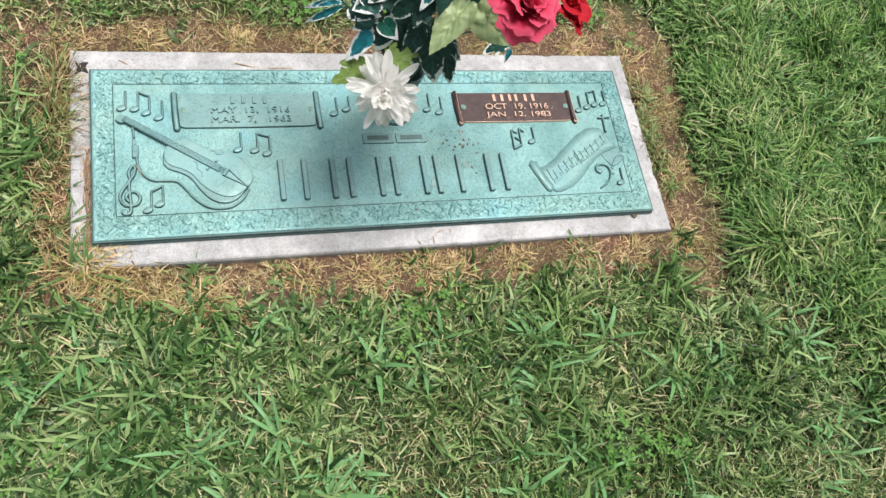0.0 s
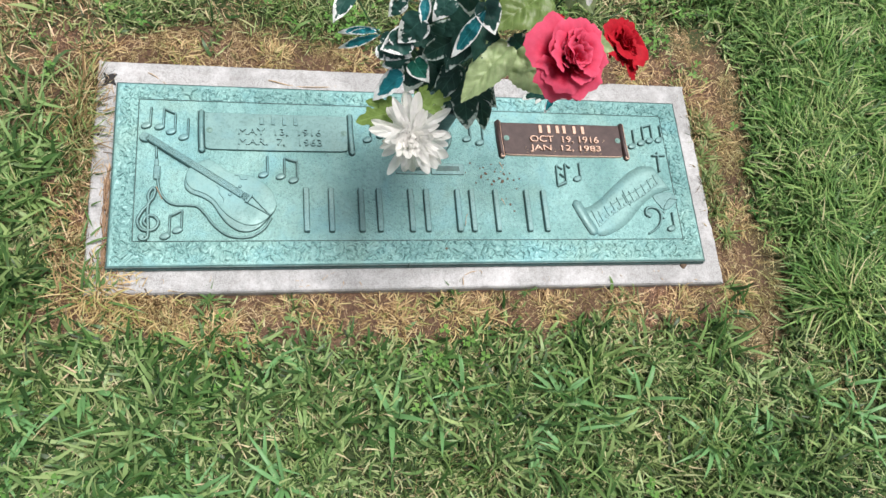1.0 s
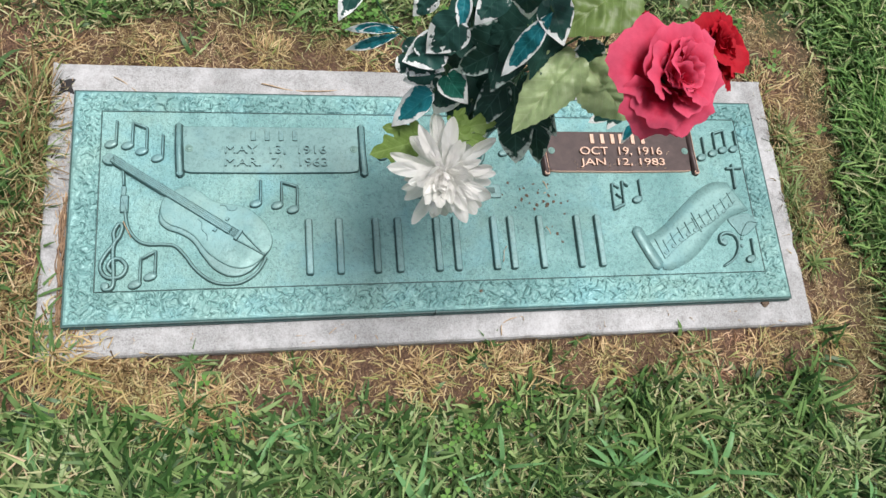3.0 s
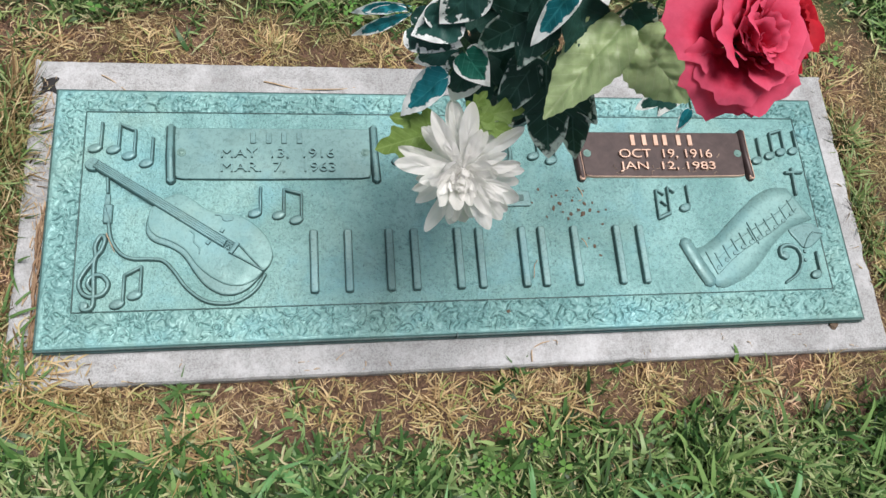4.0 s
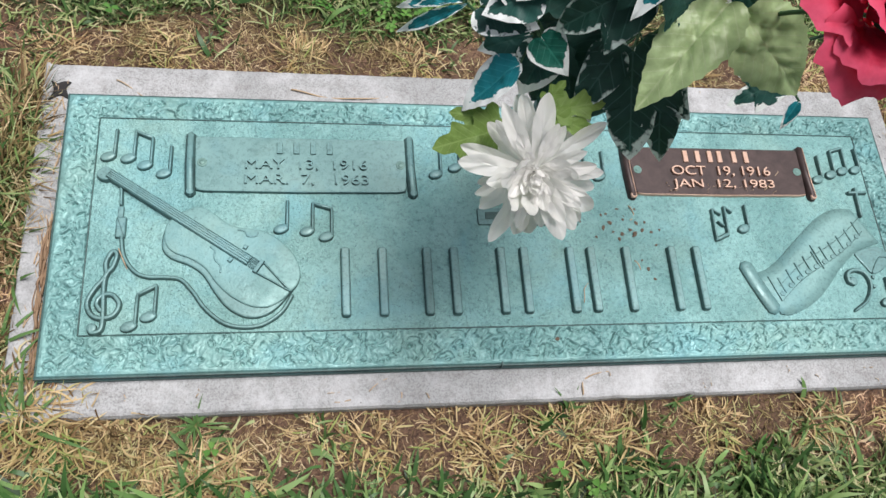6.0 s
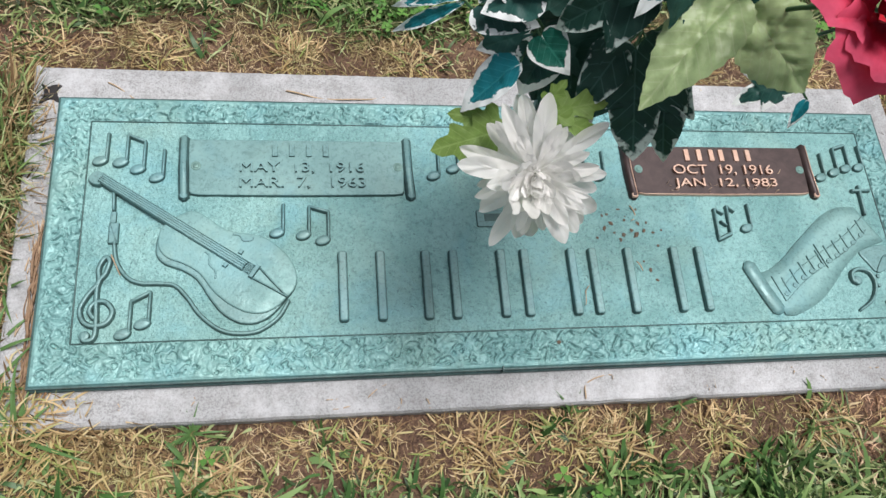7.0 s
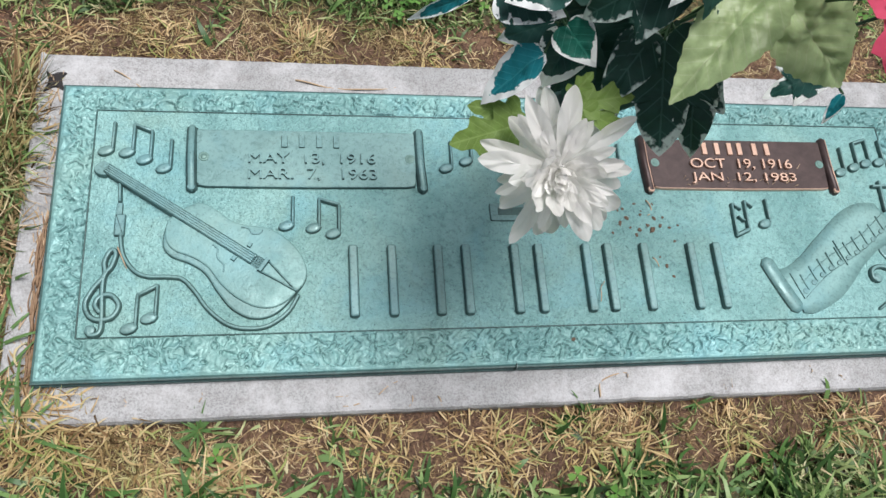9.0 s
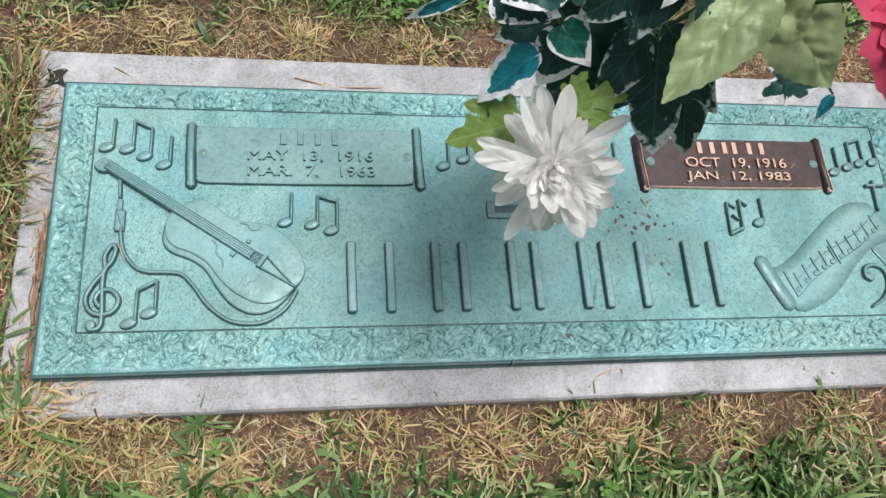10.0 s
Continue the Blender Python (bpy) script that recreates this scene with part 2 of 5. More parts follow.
MOSS = make_leaf("moss_green_cloth", (0.15, 0.235, 0.065), (0.3, 0.4, 0.15), 1.6, (0.22, 0.31, 0.11), rough=0.4, trans=0.2, relief=0.4, spec=0.35, veins=95.0)
LIME = make_leaf("lime_cloth", (0.18, 0.29, 0.065), (0.2, 0.3, 0.05), 1.6, (0.27, 0.39, 0.12), rough=0.5, trans=0.25, veins=140.0)
WHITE = make_leaf("white_petal_cloth", (0.97, 0.97, 0.935), (0.9, 0.9, 0.88), 1.6, (0.92, 0.92, 0.86), rough=0.65, trans=0.5, relief=0.15)
PINK = make_leaf("coral_pink_petal_cloth", (0.60, 0.014, 0.058), (0.83, 0.135, 0.235), 0.72, (0.54, 0.016, 0.05), rough=0.75, trans=0.25, relief=0.3, blend=0.36)
RED = make_leaf("red_petal_cloth", (0.50, 0.008, 0.022), (0.60, 0.025, 0.05), 1.25, (0.45, 0.01, 0.012), rough=0.7, trans=0.25, relief=0.3)
STEM = make_bronze("green_plastic_stem", (0.02, 0.07, 0.03), (0.05, 0.13, 0.05), 0.5, 0.0)
TAR = make_bronze("black_tar", (0.012, 0.012, 0.012), (0.03, 0.028, 0.027), 0.75, 0.0)
DRY = make_bronze("dry_stem", (0.42, 0.30, 0.18), (0.62, 0.48, 0.32), 0.8, 0.0)
DEAD = make_bronze("dead_stem", (0.17, 0.10, 0.06), (0.36, 0.25, 0.15), 0.85, 0.0)
PEBBLE = make_bronze("brown_clod", (0.075, 0.052, 0.038), (0.22, 0.165, 0.11), 0.9, 0.0)


# ---- mesh helpers ----
def mesh_ob(name, verts, faces, mat, parent=None, label="", smooth=True, uvs=None):
    me = bpy.data.meshes.new(name)
    me.from_pydata([tuple(v) for v in verts], [], faces)
    if uvs is not None:
        layer = me.uv_layers.new(name="uv")
        for loop in me.loops:
            layer.data[loop.index].uv = uvs[loop.vertex_index]
    me.polygons.foreach_set("use_smooth", [smooth and len(f) <= 4 for f in faces])
    me.materials.append(mat)
    ob = new(name, me)
    if parent:
        ob.parent = parent
    if label:
        ob["label"] = label
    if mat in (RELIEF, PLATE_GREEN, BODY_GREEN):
        # steep cast sides get EDGE: dark patina with their shade painted in
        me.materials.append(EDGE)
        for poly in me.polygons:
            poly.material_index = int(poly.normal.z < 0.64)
    return ob


def empty(name, label, category, group="", at=(0, 0, 0)):
    ob = new(name)
    ob.empty_display_size = 0.02
    ob.location = at
    return tagged(ob, label, category, group)


def spline(points, steps=6, closed=False):
    """A smooth line through a few guide points."""
    p = [Vector(q) for q in points]
    n = len(p)
    out = []
    for i in range(n if closed else n - 1):
        a, b, c, d = (p[(i + k) % n] if closed else p[min(max(i + k, 0), n - 1)] for k in (-1, 0, 1, 2))
        for s in range(steps):
            t = s / steps
            out.append(0.5 * (2 * b + (c - a) * t + (2 * a - 5 * b + 4 * c - d) * t * t + (3 * b - a - 3 * c + d) * t ** 3))
    if not closed:
        out.append(p[-1])
    return out


def ridge(points, width, height, z, taper=None):
    """A half-round raised line on a level face. width may fade by taper(s)."""
    p = [Vector((q[0], q[1])) for q in points]
    verts, faces = [], []
    profile = ((-1, 0), (-0.92, 0.55), (-0.5, 0.93), (0, 1), (0.5, 0.93), (0.92, 0.55), (1, 0))
    k = len(profile)
    ends = [(0, 0.35)] + [(i, 1) for i in range(len(p))] + [(len(p) - 1, 0.35)]
    for j, (i, f) in enumerate(ends):
        d = p[min(i + 1, len(p) - 1)] - p[max(i - 1, 0)]
        d.normalize()
        side = Vector((-d.y, d.x))
        q = p[i] + d * (width * 0.3 * (1 if j == len(ends) - 1 else -1 if j == 0 else 0))
        w = width * 0.5 * f * (taper(i / max(1, len(p) - 1)) if taper else 1)
        for u, v in profile:
            verts.append((*(q + side * u * w), z + v * height * (0.5 + 0.5 * f)))
    for j in range(len(ends) - 1):
        for u in range(k - 1):
            a = j * k + u
            faces.append((a, a + 1, a + k + 1, a + k))
    faces.append(tuple(range(k - 1, -1, -1)))
    faces.append(tuple(range(len(verts) - k, len(verts))))
    return verts, [tuple(reversed(f)) for f in faces]


def pad(outline, z0, height, inset=0.0012, dome=0.0):
    """A raised flat piece with a rounded shoulder."""
    p = [Vector((q[0], q[1])) for q in outline]
    n = len(p)
    area = sum(p[i].x * p[(i + 1) % n].y - p[(i + 1) % n].x * p[i].y for i in range(n))
    if area < 0:
        p.reverse()
    mid = sum(p, Vector((0, 0))) / n
    verts, faces = [], []
    rings = ((0, 0), (0.1, 0.6), (0.45, 0.9), (1, 1))
    for f, h in rings:
        for i in range(n):
            d = p[(i + 1) % n] - p[i - 1]
            d.normalize()
            verts.append((*(p[i] + Vector((-d.y, d.x)) * inset * f), z0 + height * h))
    for r in range(len(rings) - 1):
        for i in range(n):
            a, b = r * n + i, r * n + (i + 1) % n
            faces.append((a, b, b + n, a + n))
    if dome:
        base = (len(rings) - 1) * n
        for f in (0.75, 0.45):
            for i in range(n):
                v = Vector(verts[base + i][:2])
                verts.append((*(mid + (v - mid) * f), z0 + height + dome * (1 - f * f)))
        for r in range(len(rings) - 1, len(rings) + 1):
            for i in range(n):
                a, b = r * n + i, r * n + (i + 1) % n
                faces.append((a, b, b + n, a + n))
    faces.append(tuple(range(len(verts) - n, len(verts))))
    return verts, faces


def merged(*pieces):
    verts, faces = [], []
    for v, f in pieces:
        o = len(verts)
        verts += list(v)
        faces += [tuple(i + o for i in q) for q in f]
    return verts, faces


def ellipse(x, y, a, b, turn=0, n=20):
    c, s = math.cos(turn), math.sin(turn)
    return [(x + a * math.cos(q) * c - b * math.sin(q) * s, y + a * math.cos(q) * s + b * math.sin(q) * c) for q in (2 * math.pi * i / n for i in range(n))]


def tube(points, radius, sides=6, taper=1.0):
    p = [Vector(q) for q in points]
    verts, faces = [], []
    for i, q in enumerate(p):
        d = (p[min(i + 1, len(p) - 1)] - p[max(i - 1, 0)]).normalized()
        u = d.orthogonal().normalized()
        v = d.cross(u)
        r = radius * (1 + (taper - 1) * i / (len(p) - 1))
        verts += [q + (u * math.cos(a) + v * math.sin(a)) * r for a in (2 * math.pi * k / sides for k in range(sides))]
    for i in range(len(p) - 1):
        for k in range(sides):
            a, b = i * sides + k, i * sides + (k + 1) % sides
            faces.append((a, b, b + sides, a + sides))
    faces.append(tuple(range(sides - 1, -1, -1)))
    faces.append(tuple(range(len(verts) - sides, len(verts))))
    return verts, faces


def lattice_noise(x, y, seed):
    """Smooth value noise on arrays."""
    xi, yi = np.floor(x).astype(np.int64), np.floor(y).astype(np.int64)
    fx, fy = x - xi, y - yi
    fx, fy = fx * fx * (3 - 2 * fx), fy * fy * (3 - 2 * fy)

    def h(i, j):
        v = (i * 374761393 + j * 668265263 + seed * 982451653) & 0xFFFFFFFF
        v = ((v ^ (v >> 13)) * 1274126177) & 0xFFFFFFFF
        return ((v ^ (v >> 16)) & 0xFFFF) / 65535.0
    return (h(xi, yi) * (1 - fx) + h(xi + 1, yi) * fx) * (1 - fy) + (h(xi, yi + 1) * (1 - fx) + h(xi + 1, yi + 1) * fx) * fy


def fast_mesh(name, co, loops, sizes, mat):
    """A large mesh from arrays."""
    me = bpy.data.meshes.new(name)
    me.vertices.add(len(co))
    me.vertices.foreach_set("co", co.astype(np.float32).ravel())
    me.loops.add(len(loops))
    me.loops.foreach_set("vertex_index", loops.astype(np.int32))
    me.polygons.add(len(sizes))
    starts = np.concatenate(([0], np.cumsum(sizes)[:-1])).astype(np.int32)
    me.polygons.foreach_set("loop_start", starts)
    me.polygons.foreach_set("use_smooth", np.ones(len(sizes), dtype=bool))
    me.materials.append(mat)
    me.update(calc_edges=True)
    me.validate()
    return new(name, me)


# ---- ground and marker sizes ----
STONE_TOP, FACE = 0.016, 0.034
SX, SXL, SY0, SY1 = 0.605, -0.599, -0.041, 0.416
PX, PY0, PY1 = 0.559, 0.002, 0.358


def ground_height(x, y):
    near = np.exp(-((x / 3) ** 2 + (y / 3) ** 2))
    h = 0.012 * (lattice_noise(x * 5, y * 5, 3) - 0.6) + 0.006 * (lattice_noise(x * 23, y * 23, 4) - 0.5)
    return h * near - 0.003


def make_ground():
    g = np.concatenate((-np.geomspace(3000, 1.6, 26), np.linspace(-1.5, 1.7, 161), np.geomspace(1.8, 3000, 26)))
    x, y = np.meshgrid(g, g)
    n = len(g)
    co = np.stack((x, y, ground_height(x, y)), -1).reshape(-1, 3)
    i = (np.arange(n - 1)[:, None] * n + np.arange(n - 1)[None]).ravel()
    loops = np.stack((i, i + 1, i + n + 1, i + n), -1).ravel()
    ob = fast_mesh("ground", co, loops, np.full(len(i), 4), SOIL)
    tagged(ob, "bare brown cemetery soil under the lawn", "ground", kind="structure")


make_ground()


def make_stone_base():
    base = empty("stone_base", "flat grey granite base with chipped edges, set flush in the lawn", "grave marker")
    nx, ny = 122, 46
    verts, faces = [], []

    def edge_wobble(s, seed):
        return 0.0013 * (noise.noise((s * 22, seed, 0)) + 0.6 * noise.noise((s * 70, seed, 3)))
    chips = [(SX, 0.29, 0.006), (SX, 0.10, 0.007), (SX, 0.2, 0.005), (SXL, 0.09, 0.003), (0.41, SY1, 0.006), (0.2, SY0, 0.004)]
    rings = ((0, -0.075), (0, STONE_TOP - 0.006), (0.0025, STONE_TOP - 0.0012), (0.006, STONE_TOP))
    wide = SX - SXL
    line = [(SXL + wide * i / nx, SY0, 0, 1) for i in range(nx)] + [(SX, SY0 + (SY1 - SY0) * i / ny, -1, 0) for i in range(ny)]
    line += [(SX - wide * i / nx, SY1, 0, -1) for i in range(nx)] + [(SXL, SY1 - (SY1 - SY0) * i / ny, 1, 0) for i in range(ny)]
    n = len(line)
    for k, (inset, z) in enumerate(rings):
        for x, y, dx, dy in line:
            w = edge_wobble(x + 2 * y, 1.0 if dx == 0 else 7.0)
            for cx, cy, r in chips:
                d = math.hypot(x - cx, y - cy)
                w += max(0, 1 - (d / (r * 2.2)) ** 2) * r * 0.55 * (0.3 if k == 0 else 1)
            verts.append((x + dx * (inset + w), y + dy * (inset + w), z))
    for k in range(3):
        for i in range(n):
            a, b = k * n + i, k * n + (i + 1) % n
            faces.append((a, b, b + n, a + n))
    faces.append(tuple(range(3 * n, 4 * n)))
    mesh_ob("slab", verts, faces, STONE, base, smooth=False)
    blot = [(v.x, v.y) for v in spline([(-0.588, 0.388), (-0.581, 0.384), (-0.573, 0.387), (-0.564, 0.386), (-0.569, 0.377), (-0.565, 0.362), (-0.576, 0.366), (-0.589, 0.359), (-0.584, 0.373)], 4, True)]
    mesh_ob("tar_stain", *pad(blot, STONE_TOP + 0.0002, 0.0015, 0.0005), TAR, base, "black tar stain on the corner")
    return base


make_stone_base()


# ---- bronze plaque ----
plaque = empty("bronze_plaque", "long green-patinated bronze memorial plaque bolted on grey granite", "memorial plaque")
IX, IY0, IY1 = 0.5205, 0.047, 0.325


def plaque_grid(step, inner_part):
    """The face as a height field: the wrinkled border on a fine grid, the panel on a coarser one."""
    if inner_part:
        xs, ys = np.linspace(-IX, IX, int(2 * IX / step)), np.linspace(IY0, IY1, int((IY1 - IY0) / step))
    else:
        xs = np.concatenate((np.arange(-PX, -IX, step), [-IX, IX], np.arange(IX + step, PX, step), [PX]))
        xs = np.unique(np.round(np.concatenate((xs, np.arange(-IX, IX, step))), 5))
        ys = np.unique(np.round(np.concatenate((np.arange(PY0, PY1, step), [PY1, IY0, IY1])), 5))
    x, y = np.meshgrid(xs, ys)
    wx = x + 0.008 * (lattice_noise(x * 85, y * 85, 11) - 0.5)
    wy = y + 0.008 * (lattice_noise(x * 85, y * 85, 12) - 0.5)
    rx, ry = 0.82 * wx - 0.57 * wy, 0.57 * wx + 0.82 * wy
    fold = 1 - np.abs(2 * lattice_noise(rx * 140, ry * 165, 13) - 1)
    fold2 = 1 - np.abs(2 * lattice_noise(ry * 240 + 7, rx * 260, 14) - 1)

    def plateau(v, a, b):
        t = np.clip((v - a) / (b - a), 0, 1)
        return t * t * (3 - 2 * t)
    sx, sy = 0.78 * wx + 0.62 * wy, -0.62 * wx + 0.78 * wy
    fold3 = 1 - np.abs(2 * lattice_noise(sx * 95 + 3, sy * 190, 17) - 1)
    worm = 0.75 * plateau(fold, 0.45, 0.9) + 0.55 * plateau(fold3, 0.4, 0.9) + 0.3 * plateau(fold2, 0.55, 0.95) + 0.35 * lattice_noise(rx * 60, ry * 60, 18)
    edge = np.minimum(np.minimum(x + PX, PX - x), np.minimum(y - PY0, PY1 - y))
    inner = np.minimum(np.minimum(x + IX, IX - x), np.minimum(y - IY0, IY1 - y))
    band = np.clip(edge / 0.005 - 0.6, 0, 1) * np.clip(-inner / 0.002 - 0.2, 0, 1)
    h = band * (0.0033 * (worm - 0.6))
    h += 0.0010 * np.exp(-((edge - 0.004) / 0.0018) ** 2)
    h += np.where(inner > 0.001, 0.0007 * (lattice_noise(x * 200, y * 200, 15) - 0.5) + 0.0007 * (lattice_noise(x * 40, y * 40, 16) - 0.5), 0)
    h -= np.where(edge < 0.0009, 0.0025, 0)
    ny, nx = x.shape
    co = np.stack((x, y, FACE + h), -1).reshape(-1, 3)
    i = (np.arange(ny - 1)[:, None] * nx + np.arange(nx - 1)[None])
    if not inner_part:
        cx, cy = (x[:-1, :-1] + x[1:, 1:]) / 2, (y[:-1, :-1] + y[1:, 1:]) / 2
        i = i[~((np.abs(cx) < IX) & (cy > IY0) & (cy < IY1))]
    i = i.ravel()
    quads = np.stack((i, i + 1, i + nx + 1, i + nx), -1)
    used, loops = np.unique(quads.ravel(), return_inverse=True)
    ob = fast_mesh("panel" if inner_part else "border", co[used], loops.ravel(), np.full(len(quads), 4), PATINA if inner_part else BORDER)
    ob.parent = plaque
    ob["label"] = "smooth turquoise stippled background" if inner_part else "wrinkled leaf-textured border"
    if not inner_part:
        # shade of the wrinkles painted in: steep faces take a darker patina tone
        ob.data.materials.append(BORDER_SLOPE_SHADE)
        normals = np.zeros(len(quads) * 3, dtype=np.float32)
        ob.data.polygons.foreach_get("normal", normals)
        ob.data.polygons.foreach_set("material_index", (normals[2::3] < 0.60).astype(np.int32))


def make_plaque_face():
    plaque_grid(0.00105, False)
    plaque_grid(0.0025, True)
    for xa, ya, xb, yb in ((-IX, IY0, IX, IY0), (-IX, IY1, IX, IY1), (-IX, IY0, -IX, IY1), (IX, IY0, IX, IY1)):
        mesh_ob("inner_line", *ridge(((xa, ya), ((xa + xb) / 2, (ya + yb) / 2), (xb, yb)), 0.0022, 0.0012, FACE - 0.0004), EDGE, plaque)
    # the cast edge: a dark stepped side under the face
    out = []
    for grow, zz in ((0.0030, STONE_TOP - 0.002), (0.0032, 0.0235), (0.0012, 0.0250), (0.0012, 0.0285), (0.0022, 0.0292), (0.0020, 0.0318), (0.0004, 0.0322), (-0.003, 0.0300)):
        out.append([(sx * (PX + grow), y0 + sy * grow, zz) for sx, sy, y0 in ((-1, -1, PY0), (1, -1, PY0), (1, 1, PY1), (-1, 1, PY1))])
    verts = [v for r in out for v in r]
    faces = [(r * 4 + k, r * 4 + (k + 1) % 4, r * 4 + 4 + (k + 1) % 4, r * 4 + 4 + k) for r in range(len(out) - 1) for k in range(4)]
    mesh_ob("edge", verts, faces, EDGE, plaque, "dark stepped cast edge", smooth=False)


make_plaque_face()
mesh_ob("seam", *pad([(-0.0430, -0.0026), (-0.0412, -0.0026), (-0.0408, 0.0030), (-0.0424, 0.0042)], 0.024, 0.0118, 0.0003), EDGE, plaque, "dark nick in the cast edge", smooth=False)
Z = FACE - 0.0006


def rect(x0, y0, x1, y1, r=0.002, n=4):
    pts = []
    for cx, cy, a0 in ((x1 - r, y1 - r, 0), (x0 + r, y1 - r, 90), (x0 + r, y0 + r, 180), (x1 - r, y0 + r, 270)):
        pts += [(cx + r * math.cos(radians(a0 + 90 * k / n)), cy + r * math.sin(radians(a0 + 90 * k / n))) for k in range(n + 1)]
    return pts


# the large lettering: plain raised upright bars, as high as the characters and as wide as their strokes
for x0, x1 in ((-0.237, -0.168), (-0.137, -0.079), (-0.043, 0.011), (0.048, 0.100), (0.125, 0.147), (0.187, 0.246)):
    spots = ((x0 + x1) / 2,) if x1 - x0 < 0.03 else (x0 + 0.012, x1 - 0.012)
    for xc in spots:
        mesh_ob("letter_bar", *pad(rect(xc - 0.0058, 0.062, xc + 0.0058, 0.150, 0.0036), Z, 0.0085, 0.0024), RELIEF, plaque, "plain raised letter bar", smooth=False)


def head(x, y, s=1.0):
    return pad(ellipse(x, y, 0.0098 * s, 0.0064 * s, 0.35), Z, 0.0056, 0.0020, 0.0008)


def stem_line(x0, y0, x1, y1, w=0.0046):
    return ridge(((x0, y0), ((x0 + x1) / 2, (y0 + y1) / 2), (x1, y1)), w, 0.0064, Z)


def single_note(x, y, tall=0.037, lean=0.0):
    mesh_ob("music_note", *merged(head(x, y), stem_line(x + 0.007, y + 0.002, x + 0.0075 + lean, y + tall)), RELIEF, plaque)


def beamed_note(x, y, dx, dy, tall=0.037):
    mesh_ob("music_note", *merged(head(x, y), head(x + dx, y + dy),
                                  stem_line(x + 0.0065, y + 0.002, x + 0.007, y + tall), stem_line(x + dx + 0.0065, y + dy + 0.002, x + dx + 0.007, y + dy + tall),
                                  stem_line(x + 0.007, y + tall, x + dx + 0.007, y + dy + tall, 0.0055)), RELIEF, plaque)


single_note(-0.506, 0.270)
beamed_note(-0.483, 0.268, 0.020, -0.009)
single_note(-0.441, 0.248)
beamed_note(-0.467, 0.056, 0.020, 0.011)
single_note(-0.301, 0.175)
beamed_note(-0.270, 0.172, 0.023, -0.007)
single_note(-0.106, 0.252)
single_note(-0.080, 0.262, 0.030)
single_note(0.091, 0.259)
single_note(0.117, 0.252)
single_note(0.444, 0.252)
beamed_note(0.467, 0.260, 0.020, 0.006)
single_note(0.508, 0.268, 0.034)
single_note(0.312, 0.176, 0.034)
single_note(0.498, 0.069, 0.034)
mesh_ob("music_note", *merged(stem_line(0.270, 0.204, 0.2685, 0.160), stem_line(0.2885, 0.208, 0.287, 0.168), stem_line(0.2685, 0.160, 0.287, 0.168, 0.0065),
                              stem_line(0.270, 0.204, 0.281, 0.197, 0.004), stem_line(0.2885, 0.208, 0.298, 0.200, 0.004), stem_line(0.276, 0.186, 0.283, 0.180, 0.004)), RELIEF, plaque)
# cross
mesh_ob("cross", *merged(stem_line(0.498, 0.238, 0.4955, 0.195, 0.0058), stem_line(0.486, 0.231, 0.514, 0.232, 0.0058)), RELIEF, plaque)
# treble clef
clef = spline([(-0.508, 0.056), (-0.506, 0.050), (-0.497, 0.052), (-0.495, 0.066), (-0.497, 0.111), (-0.489, 0.128), (-0.486, 0.142), (-0.491, 0.146), (-0.497, 0.133), (-0.496, 0.117), (-0.506, 0.102), (-0.513, 0.086),
               (-0.509, 0.072), (-0.498, 0.066), (-0.484, 0.070), (-0.479, 0.083), (-0.488, 0.094), (-0.499, 0.092), (-0.503, 0.083), (-0.498, 0.075)], 6)
mesh_ob("treble_clef", *merged(ridge([(p[0], p[1]) for p in [v.to_3d() for v in clef]], 0.0066, 0.0062, Z), pad(ellipse(-0.506, 0.055, 0.006, 0.006), Z, 0.0056, 0.0015, 0.0005)), RELIEF, plaque)
# bass clef
arc = spline([(0.457, 0.098), (0.449, 0.098), (0.450, 0.110), (0.463, 0.115), (0.477, 0.109), (0.480, 0.092), (0.469, 0.072), (0.447, 0.058)], 6)
mesh_ob("bass_clef", *merged(ridge(arc, 0.0066, 0.0060, Z, lambda s: 1.0 if s < 0.6 else 1.0 - 0.9 * (s - 0.6)), pad(ellipse(0.455, 0.099, 0.0065, 0.0065), Z, 0.0056, 0.0015, 0.0006),
                             pad(ellipse(0.489, 0.105, 0.003, 0.003, n=12), Z, 0.003, 0.001), pad(ellipse(0.487, 0.092, 0.003, 0.003, n=12), Z, 0.003, 0.001)), RELIEF, plaque)


# ---- guitar relief ----
guitar = new("guitar_relief")
guitar.parent = plaque
guitar["label"] = "low-relief guitar with cord and plug"
GD = (Vector((-0.290, 0.092)) - Vector((-0.430, 0.193))).normalized()


def guitar_outline(rim):
    """The f-hole body: one upper edge, and a lower edge that rim moves in from the back's."""
    upper = [(-0.431, 0.183), (-0.416, 0.196), (-0.398, 0.203), (-0.381, 0.195), (-0.363, 0.181), (-0.346, 0.175), (-0.321, 0.171), (-0.302, 0.159), (-0.286, 0.141), (-0.278, 0.120), (-0.281, 0.104)]
    lower = [(-0.292, 0.089, 0.5), (-0.305, 0.074, 1.0), (-0.322, 0.064, 1.3), (-0.342, 0.064, 1.5), (-0.362, 0.076, 1.4), (-0.377, 0.095, 1.0), (-0.391, 0.117, 0.8), (-0.408, 0.129, 0.8), (-0.427, 0.137, 0.8), (-0.437, 0.149, 0.8), (-0.437, 0.167, 0.5)]
    return [(v.x, v.y) for v in spline(upper + [(x + rim * k * 0.5, y + rim * k) for x, y, k in lower], 5, True)]


mesh_ob("body_side", *pad(guitar_outline(0.0), Z, 0.0044, 0.003), RELIEF, guitar)
